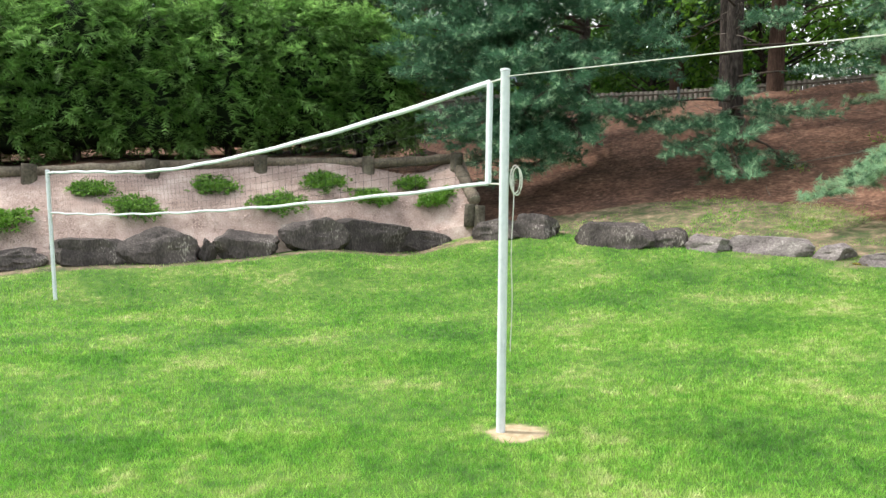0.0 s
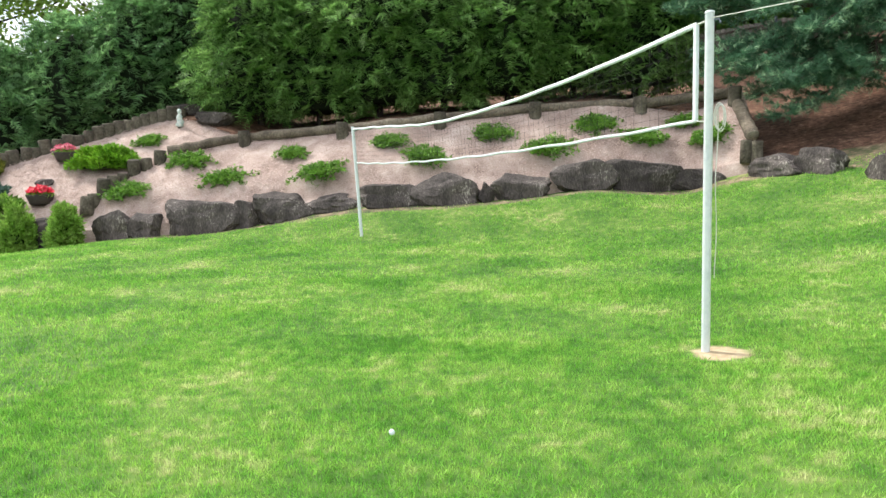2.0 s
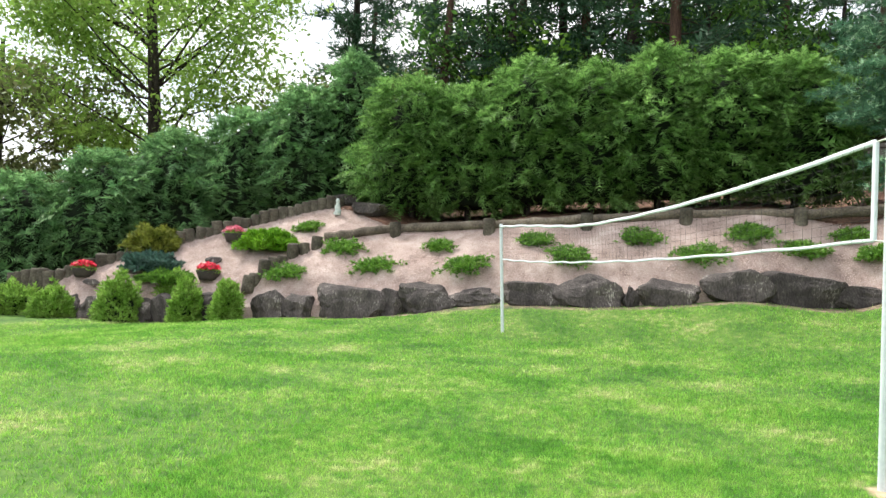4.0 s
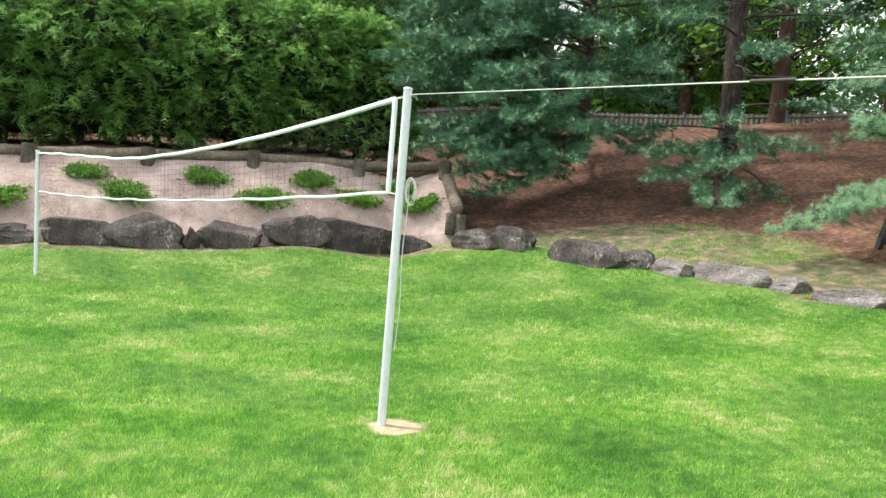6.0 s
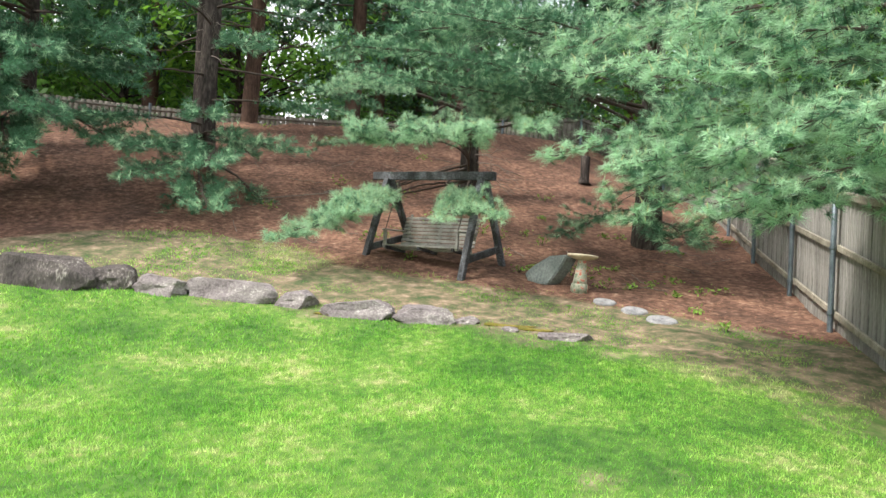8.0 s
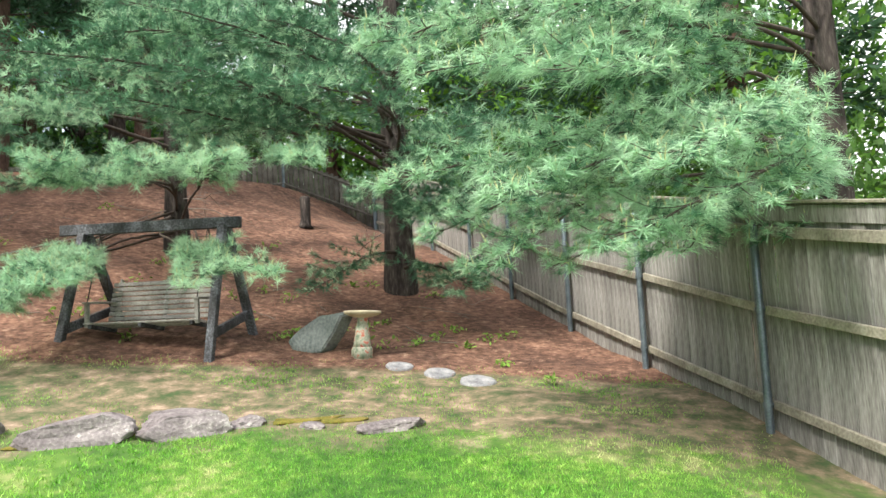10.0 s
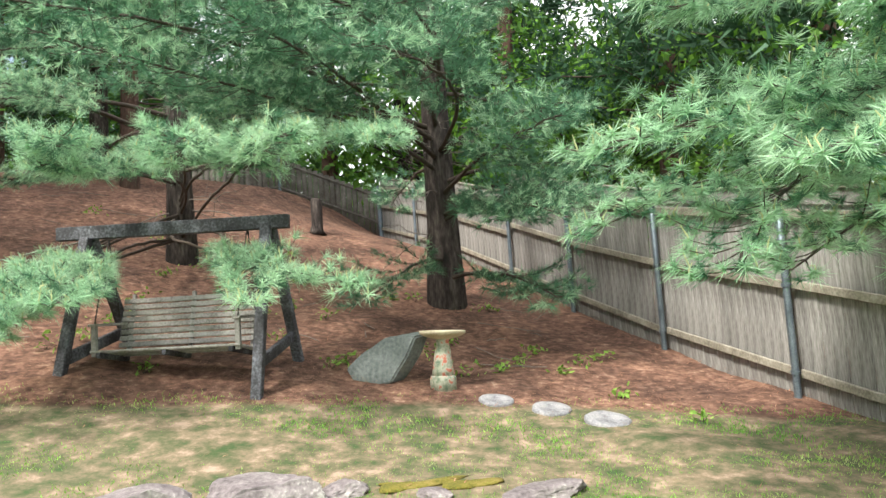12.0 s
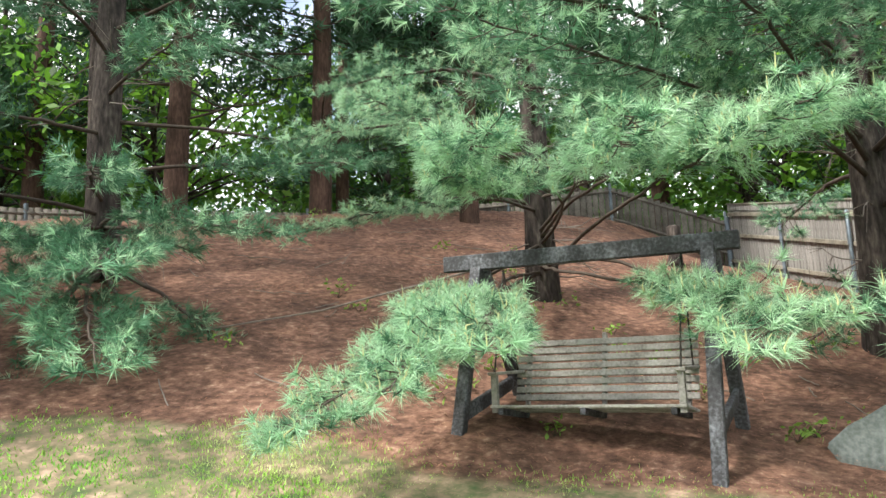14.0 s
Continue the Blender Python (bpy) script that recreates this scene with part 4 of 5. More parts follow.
# ---------- bed plants ----------
def mound(name, at, rx, ry, h, material, n, ln, label, category, group="", width=0.22, core=True, lift=0.3, droop=0.0, spread=0.55, per=5):
    """A shrub: a near-black solid heart, painted for inner shade, and many leaf sprays over a lumpy dome."""
    root = thing(name, label, category, at, group)
    u = unit(rng.normal(size=(n, 3)))
    u[:, 2] = np.abs(u[:, 2]) * 1.0
    sd = rng.uniform(0, 50)
    lump = np.array([1 + 0.5 * noise.noise(Vector((a * 2.4 + sd, b * 2.4, c * 2.4))) for a, b, c in u])
    rad = lump * rng.uniform(0.72, 1.0, n)
    pos = u * rad[:, None] * np.array([rx, ry, h])
    ax = unit(u * np.array([1, 1, 0.8]) + np.array([0, 0, lift]))
    v, f = flakes(pos, ax, ln, width, droop, spread, per)
    soup("foliage", v, f, material, root)
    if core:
        # solid dome, no real twigs; its near-black colour stands for shade between leaves
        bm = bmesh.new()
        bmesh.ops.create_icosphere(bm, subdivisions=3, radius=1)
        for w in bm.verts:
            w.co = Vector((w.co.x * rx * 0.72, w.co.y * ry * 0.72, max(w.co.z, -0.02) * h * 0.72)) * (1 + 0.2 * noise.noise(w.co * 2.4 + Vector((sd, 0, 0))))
        part("twigs", bm, SHADE_CORE, root)
    return root


def juniper(x, y, w):
    z = float(bed_z(x, y))
    root = thing("creeping_juniper", "low spreading green juniper on the gravel", "juniper", (x, y, z), "creeping junipers")
    arms, sprays, axes = [], [], []
    for a in np.arange(0, 6.28, 0.4) + rng.uniform(0, 0.4):
        L = w * 0.56 * rng.uniform(0.45, 1.15)
        s = np.linspace(0, 1, 6)
        dx, dy = np.cos(a + 0.3 * s) * L * s, np.sin(a + 0.3 * s) * L * s * 0.62
        dz = bed_z(x + dx, y + dy) - z + 0.025 + 0.06 * np.sin(s * 3.0)
        pts = np.stack([dx, dy, dz], 1)
        arms.append(tube_arrays(pts, np.linspace(0.012, 0.004, 6), 4))
        for k in range(34):
            t = rng.uniform(0.1, 1)
            p = np.array([np.interp(t, s, pts[:, i]) for i in range(3)]) + rng.normal(size=3) * np.array([0.06, 0.06, 0.025])
            sprays.append(p)
            axes.append([np.cos(a) + rng.normal() * 0.6, np.sin(a) + rng.normal() * 0.6, 0.3])
    tagged(soup("stems", *join(arms), TWIG, root), kind="stuff")
    v, f = flakes(np.array(sprays), unit(np.array(axes)), 0.085, 0.2, 0, 0.5, 5)
    soup("foliage", v, f, JUNIPER, root)


for x, y, w in [(-8.76, 14.22, 0.87), (-7.89, 15.35, 0.97), (-6.87, 14.89, 1.16), (-5.53, 15.53, 0.8), (-4.7, 14.79, 1.0), (-3.41, 15.65, 0.6), (-2.55, 15.27, 0.95), (-1.21, 16.0, 0.8), (-0.07, 15.55, 1.0), (1.0, 16.2, 0.85), (1.92, 15.95, 0.85), (3.25, 15.8, 0.65), (2.85, 16.4, 0.55), (-9.2, 16.0, 0.6)]:
    juniper(x, y, w)


def zb(x, y):
    return (x, y, float(bed_z(x, y)) - 0.03)


mound("mound_shrub", zb(-9.75, 15.15), 0.74, 0.55, 0.5, MUGO, 3000, 0.085, "clipped bright green mound shrub on the gravel", "shrub")
mound("olive_shrub", zb(-12.75, 14.75), 0.65, 0.55, 0.62, OLIVE, 1300, 0.12, "rounded olive green shrub beside the stub edging", "shrub")
mound("blue_spruce_shrub", zb(-12.2, 14.0), 0.75, 0.5, 0.38, BLUEGREEN, 1000, 0.13, "low blue green spruce spreading over gravel", "shrub")
for x, y, r, h, lab in ((-12.0, 13.05, 0.55, 1.0, "large"), (-11.25, 13.9, 0.4, 0.95, "rounded"), (-10.35, 13.2, 0.36, 0.85, "upright"), (-9.4, 13.3, 0.32, 0.8, "small upright"), (-13.7, 12.85, 0.5, 0.6, "low"), (-14.9, 12.8, 0.65, 0.7, "broad")):
    z = float(lawn_z(x, y - 0.5))
    mound("light_shrub", (x, y - 0.25, z - 0.02), r, r * 0.8, h, SPIREA, 1200, 0.11, lab + " light green leafy shrub before the boulder wall", "shrub", "shrubs at the boulder wall", lift=0.5)
mound("spreading_juniper", zb(-11.5, 13.7), 0.75, 0.4, 0.22, JUNIPER, 900, 0.11, "spreading green juniper behind the boulder wall", "juniper")


def planter(x, y, bloom, material, label):
    z = float(bed_z(x, y)) - 0.03
    root = thing("flower_tub", label, "flower tub", (x, y, z), "flower tubs")
    bm = bmesh.new()
    lathe(bm, [(0.2, 0), (0.24, 0.1), (0.27, 0.19), (0.275, 0.21), (0.25, 0.21), (0.23, 0.17), (0.05, 0.165)], 22)
    part("tub", bm, TUB, root, "dark round tub")
    n = 260
    u = unit(rng.normal(size=(n, 3)))
    u[:, 2] = np.abs(u[:, 2])
    pos = u * np.array([0.3, 0.26, 0.16]) * rng.uniform(0.6, 1, n)[:, None] + np.array([0, 0, 0.2])
    soup("leaves", *leaves(pos - np.array([0, 0, 0.04]), 0.05), SPIREA, root)
    soup("blooms", *leaves(pos[: int(n * bloom)] + np.array([0, 0, 0.05]), 0.05, 1.5), material, root)


planter(-10.9, 15.4, 0.6, PINK, "dark tub of pale pink flowers")
planter(-10.55, 13.95, 1.0, RED, "dark tub brimming with crimson flowers")
planter(-13.85, 13.62, 0.7, RED, "dark tub of small red flowers")


# ---------- hemlock hedge ----------
def fronds(pos, axis, length, stations=8):
    """Flat feathered sprays: paired leaflets that shorten towards a drooping tip."""
    n = len(pos)
    side = unit(np.cross(axis, np.array([0, 0, 1.0]) + 0.55 * rng.normal(size=(n, 3))))
    out = []
    for k in range(stations):
        u = (k + 0.4) / stations
        base = pos + axis * (length * u)[:, None] - np.array([0, 0, 0.3]) * (length * u * u)[:, None]
        ll = (length * (0.42 - 0.3 * u) * rng.uniform(0.7, 1.25, n))[:, None]
        for sg in (1, -1):
            d = unit(axis * 0.75 + sg * side + 0.18 * rng.normal(size=(n, 3)) - np.array([0, 0, 0.18]))
            w = axis * ll * 0.2
            out.append(np.stack([base - w, base + w, base + d * ll], 1))
    v = np.stack(out, 1).reshape(-1, 3)
    return v, np.arange(len(v)).reshape(-1, 3)


def hemlock(x, y, r, h, material, n, label, group, seed, taper=0.75, ln=0.3, name="hemlock_shrub"):
    """A dense feathery evergreen: tiers of drooping fronds over a billowing body, its inner shade a near-black solid.
    """
    z = float(ground_z(x, y)) - 0.05
    root = thing(name, label, "hemlock", (x, y, z), group)
    t = rng.uniform(0, 1, n) ** 0.85
    a = rng.uniform(0, 2 * np.pi, n)
    prof = np.interp(t, [0, 0.08, 0.25, 0.55, 0.8, 0.93, 1], [0.6, 0.9, 1.0, 0.95, taper, taper * 0.62, 0.06])
    lump = np.array([1 + 0.34 * noise.noise(Vector((math.cos(p) * 1.6 + seed, math.sin(p) * 1.6, q * h * 0.8))) + 0.42 * noise.noise(Vector((math.cos(p) * 4.5 + seed, math.sin(p) * 4.5, q * h * 3.0))) for p, q in zip(a, t)])
    rr = r * prof * lump * rng.uniform(0.78, 1.02, n)
    pos = np.stack([np.cos(a) * rr, np.sin(a) * rr, 0.3 + 0.14 * np.sin(a * 5 + seed) + t * (h - 0.2)], 1)
    ax = unit(np.stack([np.cos(a), np.sin(a), -0.12 + 1.3 * np.clip((t - 0.8) / 0.2, 0, 1)], 1) + 0.38 * rng.normal(size=(n, 3)))
    v, f = fronds(pos, ax, ln * (1.1 - 0.3 * t) * rng.choice([0.75, 1.0, 1.4], n))
    soup("foliage", v, f, material, root)
    # added solid body, coloured near-black as the shade behind the fronds
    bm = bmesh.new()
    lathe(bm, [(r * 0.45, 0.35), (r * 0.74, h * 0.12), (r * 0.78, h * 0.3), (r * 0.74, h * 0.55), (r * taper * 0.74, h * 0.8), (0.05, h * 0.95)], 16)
    part("shade_mass", bm, SHADE_CORE, root)
    tv, tf = tube_arrays([(0, 0, -0.2), (0.03, 0, h * 0.4), (0, 0.02, h * 0.9)], [0.09, 0.07, 0.02], 7)
    soup("trunk", tv, tf, BARK, root)


for i, (x, y, r, h) in enumerate([(-7.4, 18.3, 1.35, 3.5), (-5.9, 18.5, 1.35, 3.3), (-4.3, 18.5, 1.4, 3.8), (-2.7, 18.7, 1.35, 3.5), (-1.1, 18.8, 1.35, 3.8), (0.5, 18.9, 1.3, 3.5), (2.0, 19.1, 1.25, 3.4)]):
    hemlock(x, y, r, h, HEMLOCK, 3000, "tall dense green hemlock in the clipped hedge", "hemlock hedge", i * 7.3, ln=0.4)
for i, (x, y, r, h) in enumerate([(-9.9, 19.6, 1.1, 4.2), (-11.2, 19.0, 1.3, 3.6), (-12.9, 18.6, 1.4, 3.4), (-14.4, 17.4, 1.4, 3.3), (-15.9, 16.2, 1.4, 3.2), (-17.4, 14.9, 1.5, 3.2), (-18.8, 13.4, 1.4, 3.0)]):
    hemlock(x, y, r, h, HEMLOCK_DARK, 1900, "dark green hemlock behind the curved stub edging", "dark hemlock row", 60 + i * 5.1, 0.62, 0.44)


# ---------- pines ----------
class Pine:
    """Collects limbs, twigs and needle tufts of one white pine."""

    def __init__(self, x, y, r, h, label, group="pines at the wood's edge", gap=0.105):
        self.x, self.y, self.r, self.h = x, y, r, h
        self.z = float(ground_z(x, y)) - 0.1
        self.root = thing("white_pine", label, "pine tree", (x, y, self.z), group)
        s = np.linspace(0, 1, 12)
        self.path = np.stack([x + 0.06 * np.sin(s * 5 + x), y + 0.06 * np.cos(s * 4 + y), self.z + h * s], 1)
        rad = r * (1 - 0.75 * s) + 0.25 * r * np.exp(-s * h / 0.3)
        v, f = tube_arrays(self.path, rad, 14)
        v = v + np.array([[0.1 * r * noise.noise(Vector((a * 5, b * 5, c * 1.6))) for _ in range(2)] + [0] for a, b, c in v])
        soup("trunk", v, f, BARK, self.root, smooth=True)
        self.wood, self.pos, self.axis, self.dead, self.young = [], [], [], [], []
        self.gap = gap

    def at(self, z):
        s = np.clip((z - self.z) / self.h, 0, 1)
        return np.array([np.interp(s, np.linspace(0, 1, 12), self.path[:, i]) for i in range(3)])

    def bough(self, z0, tip, spread=0.9, step=0.15, bare=0.35, arch=0.25, flat=0.12, r=None):
        """A limb from the trunk at height z0 to tip; side shoots lie in a flat fan over its outer part."""
        a, b = self.at(z0), np.array(tip, float)
        L = np.linalg.norm(b - a)
        n = max(8, int(L / 0.3))
        s = np.linspace(0, 1, n)[:, None]
        bend = np.array([rng.normal() * 0.06 * L, rng.normal() * 0.06 * L, 0])
        pts = a * (1 - s) + b * s + (np.array([0, 0, arch]) + bend) * np.sin(s * np.pi)
        pts = pts + 0.02 * rng.normal(size=pts.shape) * s
        r0 = r or 0.012 + 0.009 * L
        self.wood.append(tube_arrays(pts, np.linspace(r0, 0.006, n), 6))
        ahead = unit(b - a)
        left = unit(np.cross([0, 0, 1], ahead))
        k = 0
        for d in np.arange(bare * L, L + 0.01, step):
            t = d / L
            p = np.array([np.interp(t, s[:, 0], pts[:, i]) for i in range(3)])
            for sg in (1, -1):
                k += 1
                rest = max(0.0, 1 - (t - bare) / (1 - bare))
                ln = spread * (0.28 + 0.72 * rest ** 0.8) * rng.uniform(0.55, 1.15) * min(1, 0.4 + 3 * (t - bare))
                w = unit(ahead * rng.uniform(0.55, 1.0) + sg * left * rng.uniform(0.6, 1.0) + np.array([0, 0, rng.normal() * flat]))
                self.shoot(p, w, ln)
        self.shoot(b, ahead, 0.12)

    def shoot(self, p, w, ln):
        m = max(3, int(ln / 0.12) + 2)
        s = np.linspace(0, 1, m)[:, None]
        sag = np.array([0, 0, -0.10 * ln + 0.0]) * np.sin(s * np.pi) + np.array([0, 0, 0.14 * ln]) * s ** 2
        pts = p + w * ln * s + sag
        self.wood.append(tube_arrays(pts, np.linspace(0.006, 0.003, m), 3))
        side = unit(np.cross([0, 0, 1], w))
        for d in np.arange(ln, 0.25 * ln, -self.gap):
            q = p + w * d + np.array([0, 0, -0.1 * ln * math.sin(d / ln * math.pi) + 0.14 * ln * (d / ln) ** 2])
            ax = unit(w + np.array([0, 0, 0.3]) + 0.35 * rng.normal(size=3))
            self.pos.append(q)
            self.axis.append(ax)
            self.young.append(1.0 if d > ln - 0.06 else 0.45)
            if d < ln * 0.9:
                e = q + (side * rng.choice([-1, 1]) * 0.6 + w * 0.6 + np.array([0, 0, 0.12 * rng.normal()])) * rng.uniform(0.08, 0.2)
                self.pos.append(e)
                self.axis.append(unit(e - q + np.array([0, 0, 0.05])))
                self.young.append(0.75)

    def dead_twigs(self, z0, z1, n, ln=1.2):
        for z in rng.uniform(z0, z1, n):
            a = self.at(z)
            t = rng.uniform(0, 6.28)
            L = ln * rng.uniform(0.4, 1.2)
            s = np.linspace(0, 1, 7)[:, None]
            d = np.array([math.cos(t), math.sin(t), rng.uniform(-0.25, 0.2)])
            pts = a + d * L * s + 0.06 * L * np.cumsum(rng.normal(size=(7, 3)), 0) * s
            self.dead.append(tube_arrays(pts, np.linspace(0.012, 0.003, 7), 4))
            for k in range(3):
                j = rng.integers(2, 6)
                e = pts[j] + (d + rng.normal(size=3) * 0.8) * L * 0.3
                self.dead.append(tube_arrays([pts[j], (pts[j] + e) / 2 + 0.02 * rng.normal(size=3), e], [0.005, 0.004, 0.002], 3))

    def grow(self, needles=26, length=0.13, width=0.0026, tips=0.35, candles=False, umbrella=0.0):
        loc = np.array([self.x, self.y, self.z])
        root = self.root
        if self.wood:
            v, f = join(self.wood)
            soup("limbwork", v - loc, f, TWIG, root, "dark rough boughs", smooth=True)
        if self.dead:
            v, f = join(self.dead)
            tagged(soup("deadwood", v - loc, f, DEADTWIG, root, "bare grey dead twigs"), kind="stuff")
        pos, axis = np.array(self.pos), unit(np.array(self.axis))
        axis = unit(axis + umbrella * np.array([0, 0, 1.0]))
        fresh = rng.uniform(size=len(pos)) < tips * np.array(self.young) * 1.25
        for sel, m, name in ((~fresh, NEEDLE, "needles"), (fresh, NEEDLE_TIP, "fresh_needles")):
            p, a = pos[sel], axis[sel]
            n = len(p)
            if not n:
                continue
            off = unit(rng.normal(size=(n, needles, 3)))
            th = rng.uniform(0.1 + 0.35 * umbrella, 1.25 + 0.35 * umbrella, (n, needles, 1))
            perp = unit(off - (off * a[:, None]).sum(-1, keepdims=True) * a[:, None])
            d = a[:, None] * np.cos(th) + perp * np.sin(th)
            d[..., 2] -= 0.1 + 0.2 * umbrella
            ln = length * rng.uniform(0.7, 1.1, (n, needles, 1))
            base = p[:, None] + a[:, None] * rng.uniform(-0.03, 0.015, (n, needles, 1))
            side = unit(np.cross(d, rng.normal(size=d.shape))) * width
            v = np.stack([base - side, base + side, base + d * ln], 2).reshape(-1, 3)
            soup(name, v - loc, np.arange(len(v)).reshape(-1, 3), m, root, "blue green needle tufts" if name == "needles" else "bright fresh needle tufts")
        if candles:
            pick = np.where(fresh)[0][:: 2]
            items = [tube_arrays([pos[i], pos[i] + np.array([0, 0, 0.035]) + 0.006 * rng.normal(size=3), pos[i] + np.array([0, 0, 0.075]) + 0.02 * rng.normal(size=3)], [0.005, 0.005, 0.002], 4) for i in pick]
            v, f = join(items)
            tagged(soup("candle_growth", v - loc, f, CANDLE, root, "pale upright spring candles"), kind="stuff")
        for c in root.children:
            if c.name.startswith("trunk"):
                c.matrix_parent_inverse = Matrix.Translation(-loc)


# pine behind the fence whose boughs reach over the lawn
edge = Pine(11.8, 2.2, 0.2, 13, "white pine behind the board fence, boughs reaching over", gap=0.15)
for z0, tip in ((3.5, (7.4, 4.0, 2.61)), (3.4, (7.6, 5.0, 2.56)), (3.6, (7.9, 5.9, 2.76)), (3.2, (8.5, 5.3, 2.16)), (3.2, (8.0, 4.4, 2.21)), (3.9, (7.4, 4.6, 3.30)), (4.2, (7.8, 5.6, 3.50)), (4.7, (8.0, 4.6, 3.90)), (4.6, (8.4, 6.2, 4.00)), (5.2, (8.2, 5.4, 4.50)), (3.0, (9.9, 3.1, 2.36)), (3.3, (8.4, 3.2, 2.76)), (3.0, (9.2, 4.9, 2.16)), (3.3, (9.4, 6.0, 2.56)), (3.0, (8.6, 3.9, 2.16)), (4.4, (9.2, 5.4, 3.90)), (3.7, (8.4, 5.0, 3.10))):
    edge.bough(z0, tip, spread=1.0, bare=0.44, arch=0.25, flat=0.24, step=0.17, r=0.03)
edge.grow(46, 0.14, 0.003, 0.85, True, 1.0)

# pine beside the birdbath
bath_pine = Pine(15.8, 8.6, 0.26, 15, "tall white pine with dark bark beside the fence")
for z0, tip in ((4.3, (9.2, 10.3, 4.5)), (4.5, (9.7, 8.9, 4.65)), (4.6, (10.2, 8.0, 4.5)), (4.8, (9.4, 11.2, 5.0)), (5.0, (9.4, 9.3, 5.3)), (5.3, (10.4, 8.3, 5.3)), (5.6, (10, 10.4, 5.9)), (3.9, (12.0, 6.4, 4.0)), (2.9, (13.6, 9.2, 2.3)), (2.6, (13.0, 6.6, 2.15)), (6.0, (11.2, 9.6, 6.0)), (6.0, (12, 6.0, 5.7)), (5.0, (13.4, 11.4, 4.9)), (5.6, (18, 6.6, 5.4)), (4.4, (18, 10, 4.2)), (7, (12.5, 11, 7)), (5.4, (9.8, 9.9, 5.2)), (5.8, (12.6, 9.6, 5.4)), (5.0, (12.2, 10.6, 4.9)), (6.2, (13.4, 7.4, 5.8)), (8.2, (12, 8.2, 8.2)), (4.9, (11.4, 11.6, 4.9)), (5.6, (14.0, 12.0, 5.4)), (3.8, (13.2, 6.1, 3.3)), (3.6, (12.5, 6.4, 3.0)), (4.1, (14.0, 5.9, 3.8)), (3.5, (13.4, 6.9, 3.2)), (4.6, (13.0, 6.2, 4.4))):
    bath_pine.bough(z0, tip, spread=1.1, bare=0.4, arch=0.2, flat=0.25, r=0.04)
bath_pine.dead_twigs(3.0, 7.5, 22)
bath_pine.grow(20, 0.15, 0.0036, 0.35)

# pine behind the swing
swing_pine = Pine(15.3, 12.8, 0.22, 14, "white pine behind the swing with low sweeping boughs")
for z0, tip, spread in ((3.6, (9.5, 8.3, 3.5), 0.6), (4.2, (9.2, 9.1, 3.5), 0.6), (4.5, (9.1, 10.0, 3.55), 0.65), (4.7, (10.2, 7.7, 3.55), 0.6), (4.0, (9.8, 10.8, 3.6), 0.65), (4.1, (10.4, 8.8, 3.65), 0.6), (3.7, (9.7, 7.9, 2.3), 0.5), (3.8, (9.4, 8.6, 2.2), 0.5), (3.6, (9.0, 10.0, 2.3), 0.6), (3.6, (8.3, 11.0, 1.85), 0.6), (3.9, (8.7, 10.5, 2.1), 0.6), (4.0, (9.7, 11.2, 2.45), 0.6), (3.8, (9.3, 10.6, 2.35), 0.6)):
    swing_pine.bough(z0, tip, spread=spread, bare=0.68, arch=0.12, flat=0.3, step=0.1, r=0.028)
for z0, tip in ((5.2, (11, 12.5, 5.0)), (5.6, (12, 14.5, 5.2)), (6.2, (11.8, 10.8, 6.1)), (4.6, (12.8, 15.4, 4.2)), (5.8, (11.6, 11.6, 5.6)), (6.4, (13, 15, 6.2)), (4.8, (13.2, 10.6, 4.6)), (5.4, (16.8, 15.6, 5.2))):
    swing_pine.bough(z0, tip, spread=1.0, bare=0.4, flat=0.25)
swing_pine.dead_twigs(3.2, 7, 30, 1.6)
bare_limb = np.array([[15.2, 12.9, 3.9], [14.2, 12.5, 3.6], [12.6, 12.45, 3.3], [11.8, 13.9, 2.95], [11.0, 15.0, 2.75], [10.3, 15.9, 2.6]])
swing_pine.dead.append(tube_arrays(bare_limb + 0.03 * rng.normal(size=(6, 3)), [0.02, 0.017, 0.014, 0.012, 0.009, 0.005], 6))
swing_pine.grow(32, 0.135, 0.003, 0.8, True, 0.5)

# pines on the bank
bank = Pine(11.4, 17.7, 0.24, 15, "dark white pine on the needle covered bank")
for z0, tip in ((4.0, (7.6, 14.2, 2.8)), (4.2, (8.6, 13.4, 3.1)), (4.6, (7.0, 15.6, 3.8)), (4.8, (9.0, 14.0, 4.1)), (5.2, (11.8, 13.4, 4.6)), (5.8, (7.6, 16.0, 5.0)), (6.4, (9.8, 13.6, 5.6)), (6.0, (13.6, 14.4, 5.2)), (3.8, (8.3, 12.7, 2.3)), (7, (8, 15, 6.4)), (7.4, (11, 14, 7)), (4.4, (10.4, 13.2, 3.6)), (4.2, (8.0, 14.6, 3.4))):
    bank.bough(z0, tip, spread=0.9, bare=0.5, arch=0.1, flat=0.2, r=0.035)
for z0, tip in ((3.9, (11.04, 14.49, 2.47)), (3.9, (9.11, 14.84, 2.05)), (3.9, (9.99, 14.78, 2.28)), (4.4, (10.65, 14.89, 3.68)), (4.4, (9.19, 15.35, 3.57))):
    bank.bough(z0, tip, spread=0.65, bare=0.6, arch=0.1, flat=0.2, step=0.12)
for k in range(14):
    a, z0 = k * 2.4, 7.5 + 0.45 * k
    bank.bough(z0, (11.4 + (3.6 - 0.17 * k) * math.cos(a), 17.7 + (3.6 - 0.17 * k) * math.sin(a), z0 + 0.4), spread=1.2, bare=0.3, arch=0.1, flat=0.25, step=0.24)
bank.dead_twigs(3.3, 8, 26, 1.6)
bank.grow(18, 0.15, 0.0045, 0.25)
corner = Pine(8.4, 20.4, 0.18, 14, "white pine at the end of the hemlock hedge")
